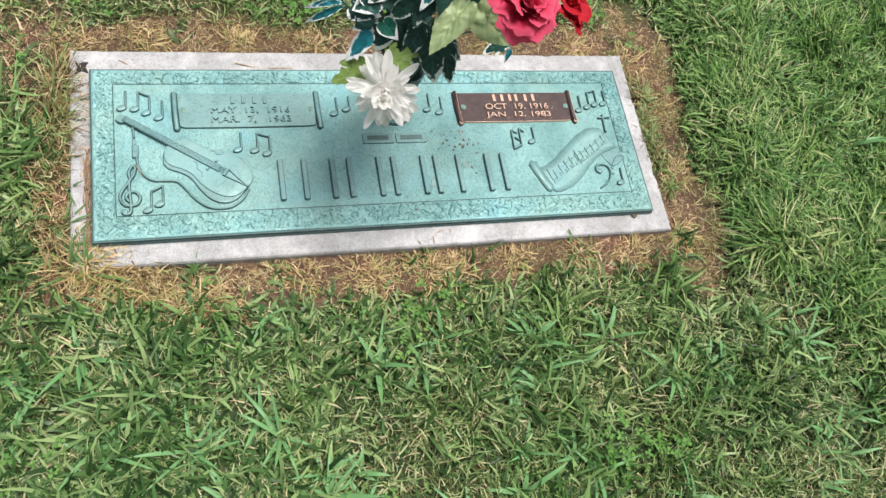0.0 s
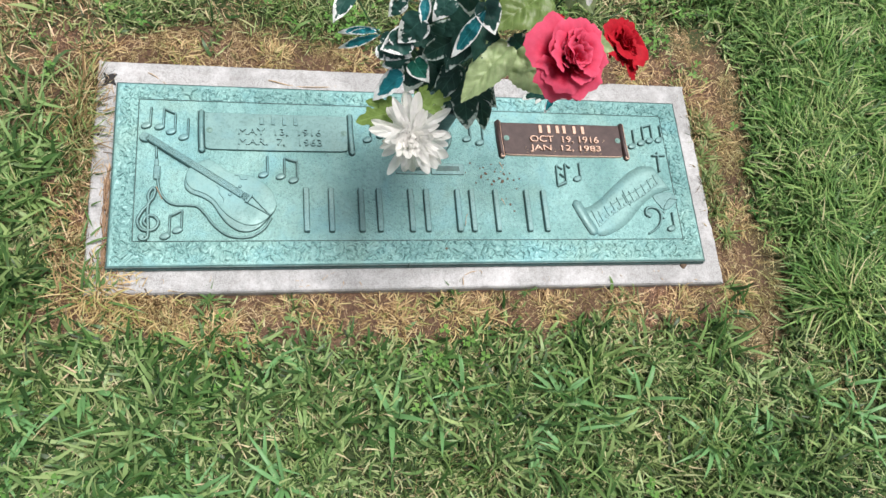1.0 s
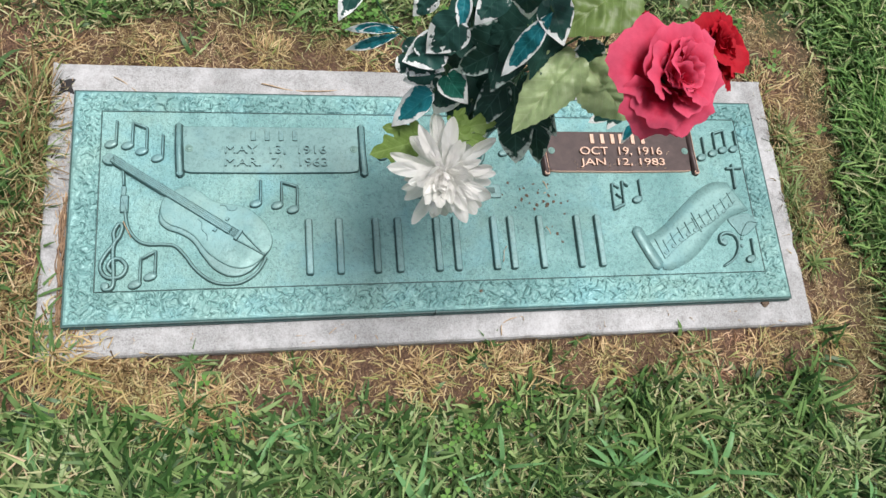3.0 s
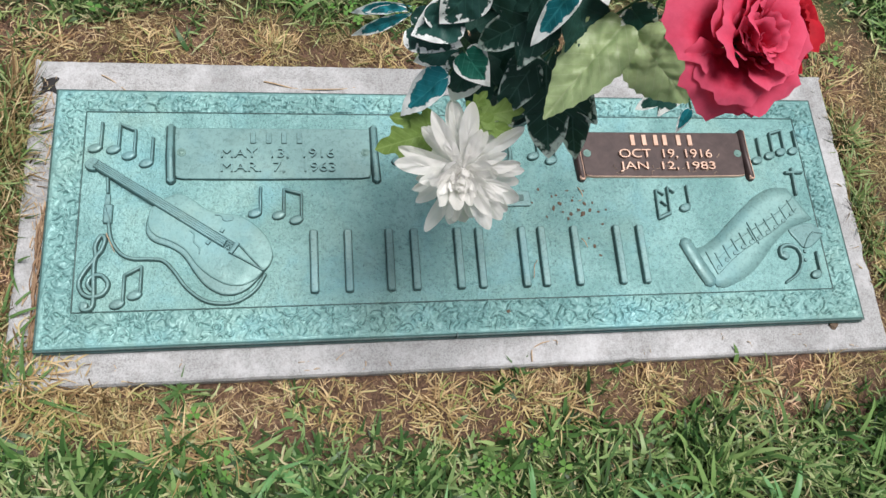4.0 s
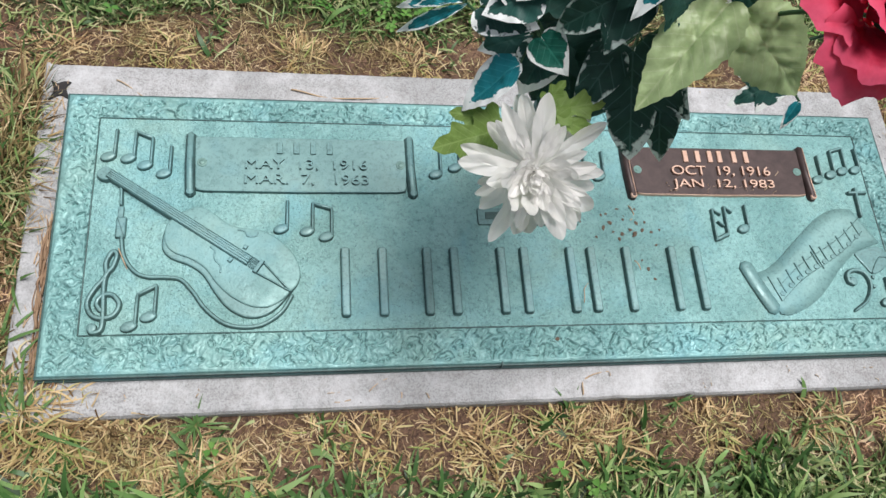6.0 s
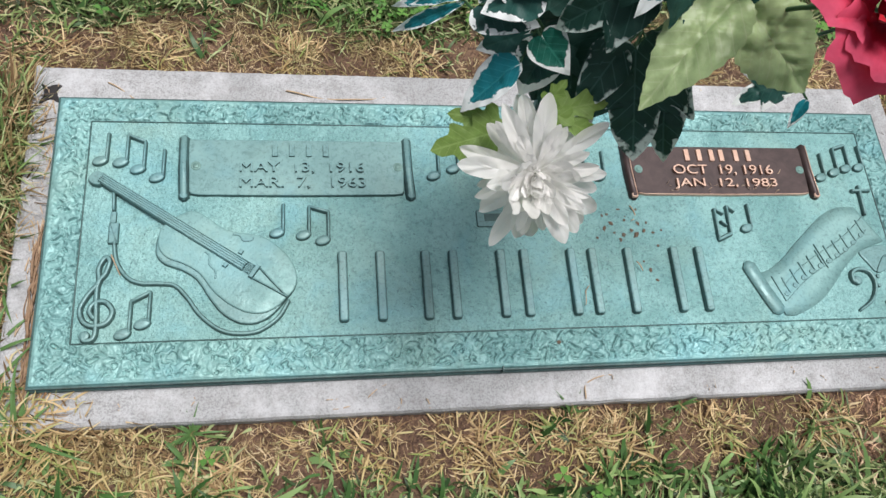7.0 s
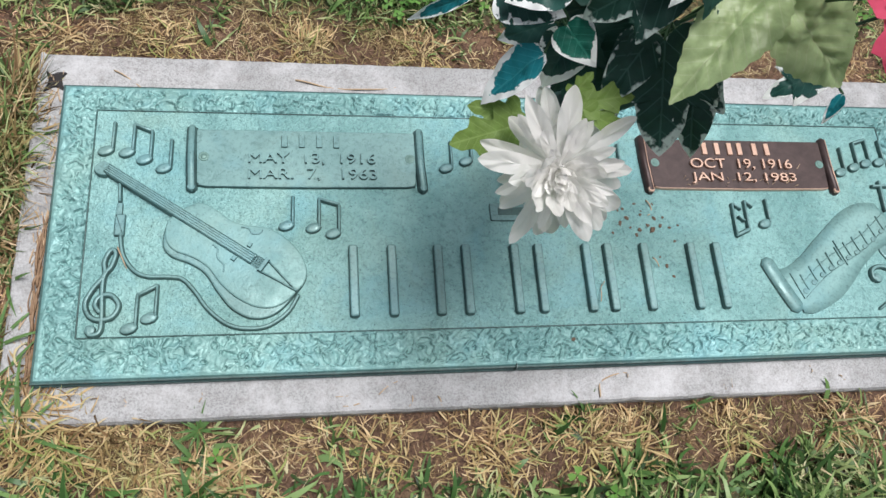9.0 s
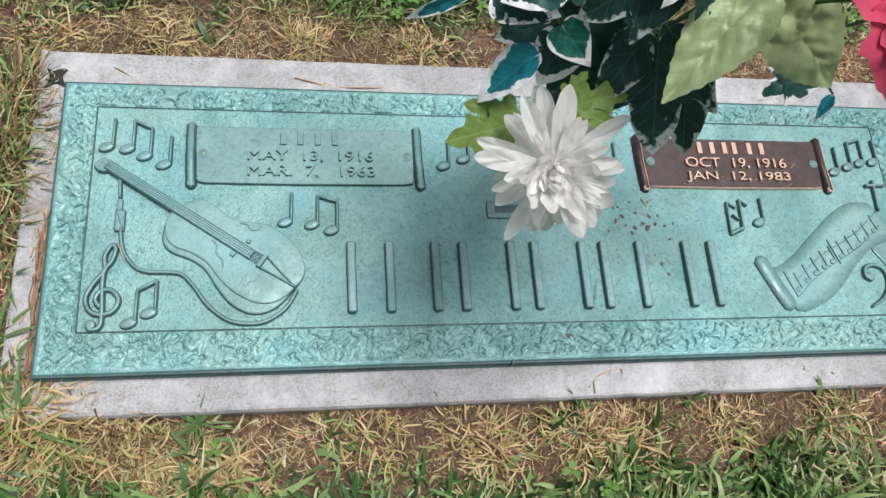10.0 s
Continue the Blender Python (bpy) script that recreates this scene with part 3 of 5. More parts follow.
mesh_ob("body_top", *pad(guitar_outline(0.0085), Z + 0.004, 0.0028, 0.0022, 0.0004), BODY_GREEN, guitar)
NECK0 = Vector((-0.502, 0.245))


def bar_along(a, b, w, z0, h, inset=0.001):
    d = (b - a).normalized()
    s = Vector((-d.y, d.x)) * w / 2
    c = [a - s, b - s, b + s, a + s]
    return pad([tuple(c[i].lerp(c[(i + 1) % 4], t)) for i in range(4) for t in (0, 0.33, 0.66)], z0, h, inset)


NECK1 = Vector((-0.337, 0.131))
mesh_ob("neck", *bar_along(NECK0, NECK1, 0.0138, Z, 0.0105, 0.002), RELIEF, guitar)
mesh_ob("headstock", *pad([(v.x, v.y) for v in spline([(-0.517, 0.246), (-0.508, 0.255), (-0.498, 0.251), (-0.495, 0.243), (-0.503, 0.236), (-0.513, 0.238)], 4, True)], Z, 0.0082, 0.002), RELIEF, guitar)
for k in range(5):
    off = Vector((-GD.y, GD.x)) * (k - 2) * 0.0024
    a, b = NECK0 + off, Vector((-0.327, 0.125)) + off * 1.2
    mesh_ob("string", *ridge((tuple(a), tuple((a + b) / 2), tuple(b)), 0.0009, 0.0010, Z + 0.0103), RELIEF, guitar)
mesh_ob("bridge", *merged(bar_along(Vector((-0.3315, 0.117)), Vector((-0.3215, 0.132)), 0.0055, Z + 0.0070, 0.0050), bar_along(Vector((-0.361, 0.131)), Vector((-0.357, 0.136)), 0.005, Z + 0.0070, 0.003), bar_along(Vector((-0.3435, 0.147)), Vector((-0.3405, 0.152)), 0.005, Z + 0.0070, 0.003)), RELIEF, guitar)
mesh_ob("tailpiece", *merged(stem_line(-0.331, 0.119, -0.290, 0.094, 0.003), ridge(((-0.331, 0.118), (-0.31, 0.106), (-0.290, 0.0935)), 0.0024, 0.0028, Z + 0.0070), ridge(((-0.322, 0.131), (-0.306, 0.112), (-0.290, 0.0940)), 0.0024, 0.0028, Z + 0.0070)), RELIEF, guitar)
for pts in (((-0.382, 0.150), (-0.377, 0.145), (-0.377, 0.135), (-0.370, 0.126), (-0.370, 0.118)), ((-0.351, 0.172), (-0.343, 0.170), (-0.340, 0.164), (-0.331, 0.164), (-0.328, 0.168))):
    mesh_ob("sound_hole", *ridge(spline(pts, 4), 0.0020, 0.0008, Z + 0.0074), RELIEF, guitar)
cord = spline([(-0.483, 0.166), (-0.479, 0.142), (-0.467, 0.123), (-0.452, 0.115), (-0.429, 0.114), (-0.414, 0.111), (-0.400, 0.096), (-0.386, 0.076), (-0.366, 0.059), (-0.346, 0.053), (-0.322, 0.055), (-0.300, 0.070), (-0.288, 0.090)], 6)
mesh_ob("cord", *ridge(cord, 0.0054, 0.0058, Z), RELIEF, guitar)
mesh_ob("plug", *merged(stem_line(-0.488, 0.236, -0.486, 0.205, 0.0046), pad(rect(-0.4895, 0.189, -0.4825, 0.204, 0.0012), Z, 0.004), pad(rect(-0.4905, 0.163, -0.4785, 0.190, 0.0015), Z, 0.0052, 0.002)), RELIEF, guitar)

# ---- music scroll relief ----
scroll = new("music_scroll")
scroll.parent = plaque
scroll["label"] = "raised parchment scroll with a line of music"
top_edge = spline([(0.316, 0.113), (0.330, 0.117), (0.352, 0.131), (0.375, 0.151), (0.400, 0.172), (0.428, 0.194), (0.456, 0.206), (0.481, 0.206)], 6)
low_edge = spline([(0.338, 0.055), (0.352, 0.054), (0.372, 0.061), (0.397, 0.075), (0.420, 0.095), (0.441, 0.117), (0.474, 0.142), (0.512, 0.155)], 6)
sv, sf = [], []
for i, (a, b) in enumerate(zip(top_edge, low_edge)):
    t = i / (len(top_edge) - 1)
    zz = Z + 0.0030 + 0.0006 * math.sin(t * 7.0)
    for k in range(5):
        p = a.lerp(b, k / 4)
        sv.append((p.x, p.y, Z if k in (0, 4) else zz))
    sv[-5] = (a.x, a.y, zz)
    sv[-1] = (b.x, b.y, zz)
    sv += [(a.x, a.y, Z - 0.001), (b.x, b.y, Z - 0.001)]
for i in range(len(top_edge) - 1):
    o = i * 7
    for k in range(4):
        sf.append((o + k, o + k + 1, o + 8 + k, o + 7 + k))
    sf.append((o + 5, o, o + 7, o + 12))
    sf.append((o + 4, o + 6, o + 13, o + 11))
e = (len(top_edge) - 1) * 7
sf += [(e + 5, e, e + 1, e + 2, e + 3, e + 4, e + 6)]
mesh_ob("parchment", sv, sf, BODY_GREEN, scroll)
mesh_ob("rolled_end", *ridge(((0.302, 0.123), (0.309, 0.106), (0.320, 0.082), (0.330, 0.062)), 0.021, 0.0062, Z), RELIEF, scroll)
mesh_ob("curled_tail", *merged(pad([(v.x, v.y) for v in spline([(0.470, 0.140), (0.480, 0.122), (0.489, 0.110), (0.505, 0.114), (0.525, 0.132), (0.519, 0.143), (0.508, 0.150), (0.490, 0.148)], 4, True)], Z, 0.0026, 0.002), ridge(spline([(0.489, 0.111), (0.496, 0.122), (0.508, 0.134), (0.524, 0.132)], 4), 0.0028, 0.0030, Z + 0.001)), RELIEF, scroll)
for k in range(10):
    t = (k + 0.6) / 10.4
    c = Vector((0.338 + 0.154 * t, 0.076 + 0.098 * t + 0.004 * math.sin(t * 6.3)))
    up = Vector((-0.35, 0.94)) * 0.021
    zz = Z + 0.0033 + 0.0005 * math.sin(t * 7.0)
    d = c + Vector((0.0046, 0.0016))
    mark = merged(ridge((tuple(d), tuple(d + up * 0.5), tuple(d + up)), 0.0022, 0.0014, zz), pad(ellipse(c.x, c.y, 0.0045, 0.0034, 0.4, 12), zz - 0.001, 0.0018, 0.0008))
    if k in (0, 5):
        mark = merged(mark, ridge((tuple(c - up * 0.5 + Vector((-0.008, 0))), tuple(c + Vector((-0.008, 0))), tuple(c + up * 1.2 + Vector((-0.008, 0)))), 0.0016, 0.0014, zz))
    mesh_ob("scroll_note", *mark, RELIEF, scroll)
for off in (0.010, -0.010):
    mesh_ob("staff_line", *ridge([(0.345 + 0.145 * t, 0.084 + off + 0.098 * t + 0.004 * math.sin(t * 6.3)) for t in (i / 12 for i in range(13))], 0.0013, 0.0022, Z + 0.0020), RELIEF, scroll)


# ---- name plates ----
def text_mesh(name, body, x0, y0, width, height, z, depth, mat, parent, label=""):
    cu = bpy.data.curves.new(name, 'FONT')
    cu.body, cu.size, cu.extrude, cu.offset = body, 1.0, 0.02, 0.0
    ob = new(name, cu)
    me = bpy.data.meshes.new_from_object(ob.evaluated_get(bpy.context.evaluated_depsgraph_get()))
    bpy.data.objects.remove(ob)
    co = np.array([v.co for v in me.vertices])
    lo, hi = co.min(0), co.max(0)
    co = (co - lo) / (hi - lo) * np.array((width, height, depth)) + np.array((x0, y0, z))
    me.vertices.foreach_set("co", co.astype(np.float32).ravel())
    me.materials.clear()
    me.materials.append(mat)
    me.update()
    split_characters(me, mat, parent)


def split_characters(me, mat, parent):
    """One mesh for each character: pieces whose spans along the line overlap belong together."""
    polys = [tuple(p.vertices) for p in me.polygons]
    co = [v.co.copy() for v in me.vertices]
    spans = sorted((min(co[i].x for i in p), max(co[i].x for i in p), k) for k, p in enumerate(polys))
    groups, reach = [], -9.0
    for lo, hi, k in spans:
        if lo > reach + 1e-5:
            groups.append([])
        reach = max(reach, hi)
        groups[-1].append(k)
    for g in groups:
        used = sorted({i for k in g for i in polys[k]})
        at = {i: j for j, i in enumerate(used)}
        mesh_ob("character", [co[i] for i in used], [tuple(at[i] for i in polys[k]) for k in g], mat, parent, smooth=False)


def name_plate(x0, x1, y0, y1, plate_mat, edge_mat, text_mat, name_bars, lines, label):
    p = new("name_plate")
    p.parent = plaque
    p["label"] = label
    sag = 0.005
    out = [(x0 + 0.010, y1 - 0.001)] + [(x0 + 0.012, y0 + 0.010), (x0 + 0.016, y0 + 0.0065), (x0 + 0.024, y0 + sag)] + [(x1 - 0.024, y0 + sag), (x1 - 0.016, y0 + 0.0065), (x1 - 0.012, y0 + 0.010)] + [(x1 - 0.010, y1 - 0.001)]
    mesh_ob("sheet", *pad(out, Z, 0.0052, 0.0015), plate_mat, p)
    mesh_ob("lower_edge", *ridge(((x0 + 0.014, y0 + 0.0075), (x0 + 0.024, y0 + sag + 0.001), ((x0 + x1) / 2, y0 + sag), (x1 - 0.024, y0 + sag + 0.001), (x1 - 0.014, y0 + 0.0075)), 0.0022, 0.0058, Z), edge_mat, p)
    for xa, xb in ((x0 + 0.005, x0 + 0.007), (x1 - 0.006, x1 - 0.004)):
        mesh_ob("rolled_end", *ridge(((xa, y1), (xa, (y0 + y1) / 2), (xb, y0 + 0.002)), 0.0130, 0.0095, Z), plate_mat, p)
        mesh_ob("bead", *merged(ridge(((xa + 0.0030, y1), (xa + 0.0030, (y0 + y1) / 2), (xb + 0.0030, y0 + 0.003)), 0.0018, 0.0016, Z + 0.0078), pad(ellipse(xb, y0 + 0.0035, 0.0052, 0.0050), Z, 0.0090, 0.0015)), edge_mat, p)
    for xs in (x0 + 0.0195, x1 - 0.0185):
        yc = (y0 + y1) / 2 + 0.003
        ring = pad(ellipse(xs, yc, 0.0060, 0.0060), Z + 0.0050, 0.0012, 0.0008)
        mesh_ob("screw", *merged(ring, pad(ellipse(xs, yc, 0.0036, 0.0036), Z + 0.0060, 0.0012, 0.0008, 0.0005), ridge(((xs - 0.002, yc - 0.002), (xs, yc), (xs + 0.002, yc + 0.002)), 0.0010, 0.0004, Z + 0.0076)), GREEN_SCREW, p)
    zt = Z + 0.0049
    for xa, xb, ya, yb in name_bars:
        mesh_ob("letter_bar", *pad(rect((xa + xb) / 2 - 0.0036, ya, (xa + xb) / 2 + 0.0036, yb, 0.001), zt, 0.0028, 0.0006), text_mat, p, "plain raised letter bar")
    for body, xa, ya, w, h in lines:
        text_mesh("date_lettering", body, xa, ya, w, h, zt, 0.0042, text_mat, p)


name_plate(-0.416, -0.133, 0.219, 0.301, PLATE_GREEN, RELIEF, RELIEF,
           [(-0.311 + k * 0.0207, -0.311 + k * 0.0207 + 0.0155, 0.276, 0.293) for k in range(4)],
           [("MAY  13,  1916", -0.345, 0.2525, 0.151, 0.0155), ("MAR.  7,   1963", -0.345, 0.2315, 0.152, 0.0160)],
           "green scroll-shaped bronze name plate with dates")
name_plate(0.153, 0.431, 0.220, 0.299, BRONZE, COPPER, COPPER,
           [(0.239 + k * 0.0183, 0.239 + k * 0.0183 + (0.0135 if k != 3 else 0.006), 0.2745, 0.2925) for k in range(6)],
           [("OCT  19, 1916", 0.221, 0.2520, 0.147, 0.0160), ("JAN  12, 1983", 0.219, 0.2315, 0.151, 0.0160)],
           "brown scroll-shaped bronze name plate with bright copper dates")
# small ribbon under the vase
ribbon = new("ribbon_plate")
ribbon.parent = plaque
ribbon["label"] = "small raised double ribbon with tiny lettering"
for xa, xb in ((-0.056, 0.008), (0.013, 0.079)):
    mesh_ob("ribbon_half", *pad(rect(xa, 0.181, xb, 0.205, 0.003), Z, 0.0036, 0.0012), RELIEF, ribbon)
    mesh_ob("lettering_bar", *pad(rect(xa + 0.010, 0.1885, xb - 0.010, 0.1985, 0.001), Z + 0.0034, 0.0012, 0.0004), EDGE, ribbon, "worn unreadable lettering bar")

# ---- vase ----
VX, VY = 0.020, 0.262
vase = empty("flower_vase", "slim green-patinated bronze vase standing on the plaque", "vase")


def lathe(profile, x, y, n=28):
    verts = [(x + r * math.cos(2 * math.pi * k / n), y + r * math.sin(2 * math.pi * k / n), z) for r, z in profile for k in range(n)]
    faces = [(i * n + k, i * n + (k + 1) % n, (i + 1) * n + (k + 1) % n, (i + 1) * n + k) for i in range(len(profile) - 1) for k in range(n)]
    return verts, faces


mesh_ob("bowl", *lathe(((0.020, 0.040), (0.021, 0.048), (0.024, 0.09), (0.029, 0.14), (0.033, 0.175), (0.034, 0.18), (0.031, 0.18), (0.028, 0.15), (0.021, 0.09), (0.001, 0.06)), VX, VY), EDGE, vase)
mesh_ob("base_ring", *lathe(((0.040, FACE - 0.002), (0.040, 0.038), (0.038, 0.041), (0.034, 0.041), (0.033, 0.0385), (0.026, 0.0385), (0.022, 0.041), (0.001, 0.042)), VX, VY), RELIEF, vase)


# ---- cloth leaves ----
def outline_of(shape):
    """Right half of a leaf of length 1, from base to tip; mirrored by the caller."""
    if shape == "ovate":
        half = spline([(0.0, 0.0), (0.17, 0.03), (0.30, 0.20), (0.31, 0.42), (0.22, 0.68), (0.10, 0.87), (0.0, 1.0)], 4)
    elif shape == "heart":
        half = spline([(0.0, 0.0), (0.16, -0.07), (0.36, 0.02), (0.43, 0.24), (0.34, 0.52), (0.16, 0.80), (0.0, 1.0)], 4)
    elif shape == "blade":
        half = spline([(0.0, 0.0), (0.06, 0.15), (0.11, 0.38), (0.10, 0.62), (0.05, 0.85), (0.0, 1.0)], 4)
    elif shape == "ivy":
        half = spline([(0.0, 0.0), (0.16, -0.13), (0.36, -0.07), (0.46, 0.14), (0.50, 0.40), (0.52, 0.62), (0.36, 0.50), (0.24, 0.52), (0.20, 0.72), (0.10, 0.90), (0.0, 1.0)], 4)
    elif shape == "serrate":
        half = [Vector((p.x * (1 + 0.055 * (i % 2)) + 0.008 * (i % 2), p.y)) for i, p in enumerate(spline([(0.0, 0.0), (0.20, 0.0), (0.36, 0.14), (0.41, 0.36), (0.31, 0.62), (0.13, 0.86), (0.0, 1.0)], 5))]
    elif shape == "lobed":
        half = spline([(0.0, 0.0), (0.05, 0.18), (0.26, 0.24), (0.30, 0.40), (0.15, 0.44), (0.20, 0.56), (0.27, 0.68), (0.14, 0.74), (0.12, 0.88), (0.0, 1.0)], 3)
    elif shape == "petal":
        half = spline([(0.0, 0.0), (0.05, 0.08), (0.12, 0.35), (0.165, 0.60), (0.14, 0.82), (0.07, 0.95), (0.0, 1.0)], 3)
    return [(p.x, p.y) for p in half]


def leaf_mesh(shape, length, width, rnd, bend=0.15, fold=0.18, ripple=0.03, rings=5, quilt=0.0):
    half = outline_of(shape)
    line = half + [(-x, y) for x, y in reversed(half[1:-1])]
    n = len(line)
    verts, uvs, faces = [], [], []
    ox, oy = rnd.uniform(0, 50), rnd.uniform(0, 50)
    cy = 0.42

    def lift(x, y):
        z = fold * abs(x) - bend * (y - 0.2) ** 2 + ripple * noise.noise((x * 5 + ox, y * 5 + oy, 0)) + ripple * 0.5 * noise.noise((x * 13 + ox, y * 13 + oy, 4))
        z += quilt * (abs(math.sin((y - abs(x) * 0.9) * 21)) ** 0.7 + 0.6 * min(1, abs(x) * 12))
        return Vector((x * width * length, y * length, z * length))
    # a stack of ring copies shrunk to the midrib
    for r in range(rings, -1, -1):
        f = r / rings
        for i, (x, y) in enumerate(line):
            verts.append(lift(x * f, (y if f == 1 else cy + (y - cy) * (0.25 + 0.75 * f))))
            uvs.append((f, i / n))
    for r in range(rings):
        for i in range(n):
            a, b = r * n + i, r * n + (i + 1) % n
            faces.append((a, b, b + n, a + n))
    return verts, faces, uvs


CAMSIDE = Vector((-0.30, -0.42, 0.85))


def leaf(name, parent, base, tip, shape, mat, rnd, width=1.0, facing=None, bend=0.15, fold=0.15, ripple=0.03, rings=5, quilt=0.0, label=""):
    base, tip = Vector(base), Vector(tip)
    yv = tip - base
    length = yv.length
    yv.normalize()
    z = (Vector(facing) if facing else CAMSIDE + Vector((rnd.uniform(-.4, .4), rnd.uniform(-.4, .4), rnd.uniform(-.2, .4)))).normalized()
    x = yv.cross(z).normalized()
    z = x.cross(yv)
    v, f, uv = leaf_mesh(shape, length, width, rnd, bend, fold, ripple, rings, quilt)
    ob = mesh_ob(name, v, f, mat, parent, label, uvs=uv)
    ob.matrix_basis = Matrix(((x.x, yv.x, z.x, base.x), (x.y, yv.y, z.y, base.y), (x.z, yv.z, z.z, base.z), (0, 0, 0, 1)))
    return ob


MOUTH = Vector((VX, VY, 0.165))


def stalk(parent, end, radius=0.0018, via=None, name="stem"):
    end = Vector(end)
    foot = Vector((VX + random.uniform(-.008, .008), VY + random.uniform(-.008, .008), 0.075))
    pts = [foot, MOUTH + Vector((random.uniform(-.015, .015), random.uniform(-.015, .015), 0.01))]
    pts += [Vector(q) for q in (via or [])] + [end]
    return mesh_ob(name, *tube(spline(pts, 6), radius, 6, 0.7), STEM, parent)


def twig(parent, a, b, r=0.0010):
    a, b = Vector(a), Vector(b)
    mesh_ob("twig", *tube(spline([a, a.lerp(b, 0.5) + Vector((0, 0, -0.004)), b], 4), r, 5), STEM, parent)


def ivy_spray(label, spine, leaves, fill, seed):
    """A stem from the vase with leaves at given places, and dark leaves filling in round the stem."""
    rnd = random.Random(seed)
    s = empty("ivy_spray", label, "artificial ivy", "artificial ivy sprays")
    stalk(s, spine[-1], 0.0018, spine[:-1])
    path = spline([MOUTH] + [Vector(q) for q in spine], 8)
    for base, tip, shape, mat, width in leaves:
        near = min(path, key=lambda q: (q - Vector(base)).length)
        if (near - Vector(base)).length > 0.004:
            twig(s, near, base)
        leaf("leaf", s, base, tip, shape, mat, rnd, width, bend=rnd.uniform(0.05, 0.3), fold=rnd.uniform(0.05, 0.3), ripple=0.05)
    for _ in range(fill):
        q = path[rnd.randrange(len(path) // 4, max(len(path) // 4 + 2, int(len(path) * 0.72)))]
        d = Vector((rnd.gauss(0, 1), rnd.gauss(0, 0.8) + 0.8, rnd.gauss(0, 0.7) - 0.45)).normalized()
        b = q + d * rnd.uniform(0.004, 0.02)
        leaf("leaf", s, b, b + (d + Vector((0, 0, -0.3))).normalized() * rnd.uniform(0.032, 0.052), rnd.choice(("ivy", "heart", "heart")), IVY_PLAIN, rnd, rnd.uniform(0.75, 1.0), bend=0.2, fold=0.15)
    return s


ivy_spray("artificial ivy spray, dark green leaves with ragged white margins", [(-0.03, 0.22, 0.33), (-0.085, 0.175, 0.43), (-0.115, 0.172, 0.475)], [
    ((-0.143, 0.178, 0.455), (-0.103, 0.152, 0.466), "heart", IVY, 0.95),
    ((-0.097, 0.156, 0.450), (-0.078, 0.126, 0.445), "heart", EMERALD, 1.05),
    ((-0.109, 0.146, 0.431), (-0.152, 0.130, 0.387), "ovate", TEAL, 0.85),
    ((-0.098, 0.173, 0.432), (-0.138, 0.171, 0.410), "heart", IVY, 0.8),
    ((-0.090, 0.153, 0.442), (-0.104, 0.136, 0.398), "heart", IVY, 0.9),
    ((-0.127, 0.175, 0.492), (-0.108, 0.160, 0.466), "heart", IVY, 1.0),
    ((-0.075, 0.150, 0.425), (-0.085, 0.120, 0.395), "ovate", IVY_PLAIN, 0.9),
], 14, 1)
ivy_spray("artificial ivy spray, teal and dark green leaves edged in white", [(-0.040, 0.23, 0.36), (-0.072, 0.21, 0.48), (-0.093, 0.195, 0.555)], [
    ((-0.106, 0.201, 0.562), (-0.087, 0.186, 0.530), "heart", IVY, 1.0),
    ((-0.093, 0.198, 0.542), (-0.097, 0.163, 0.518), "blade", TEAL, 1.7),
    ((-0.098, 0.173, 0.522), (-0.127, 0.156, 0.488), "heart", IVY, 1.0),
    ((-0.109, 0.165, 0.490), (-0.147, 0.160, 0.468), "heart", IVY, 1.05),
    ((-0.066, 0.179, 0.562), (-0.089, 0.158, 0.538), "heart", IVY, 0.9),
    ((-0.115, 0.216, 0.505), (-0.135, 0.206, 0.478), "heart", IVY, 0.9),
    ((-0.108, 0.226, 0.53), (-0.125, 0.212, 0.495), "ovate", IVY, 0.9),
], 14, 2)
ivy_spray("artificial ivy spray, long dark leaves with white margins", [(-0.020, 0.22, 0.38), (-0.030, 0.18, 0.52), (-0.043, 0.155, 0.635)], [
    ((-0.046, 0.152, 0.645), (-0.089, 0.148, 0.618), "heart", IVY, 0.9),
    ((-0.058, 0.160, 0.605), (-0.051, 0.140, 0.572), "heart", IVY, 1.0),
    ((-0.037, 0.143, 0.602), (-0.019, 0.113, 0.578), "heart", IVY, 0.95),
    ((-0.037, 0.132, 0.602), (-0.069, 0.104, 0.536), "blade", TEAL, 1.15),
    ((-0.035, 0.138, 0.662), (-0.001, 0.143, 0.636), "heart", IVY, 0.9),
    ((-0.040, 0.162, 0.505), (-0.093, 0.149, 0.468), "ivy", IVY_BIG, 0.95),
    ((-0.033, 0.165, 0.53), (-0.079, 0.172, 0.50), "ivy", IVY_PLAIN, 1.0),
    ((-0.023, 0.150, 0.53), (-0.004, 0.118, 0.50), "ivy", IVY_PLAIN, 1.0),
], 22, 3)
ivy_spray("artificial ivy spray, large dark lobed leaves with pale tips", [(0.0, 0.215, 0.34), (-0.015, 0.165, 0.45)], [
    ((-0.028, 0.142, 0.458), (-0.017, 0.078, 0.398), "ivy", IVY_BIG, 0.95),
    ((-0.004, 0.128, 0.452), (0.006, 0.074, 0.399), "ovate", IVY_BIG, 0.72),
    ((-0.036, 0.146, 0.455), (-0.066, 0.112, 0.415), "ovate", IVY_BIG, 0.85),
    ((-0.016, 0.152, 0.44), (0.012, 0.115, 0.41), "ovate", IVY_PLAIN, 0.85),
    ((-0.030, 0.165, 0.43), (-0.055, 0.140, 0.385), "heart", IVY_PLAIN, 0.9),
], 18, 4)
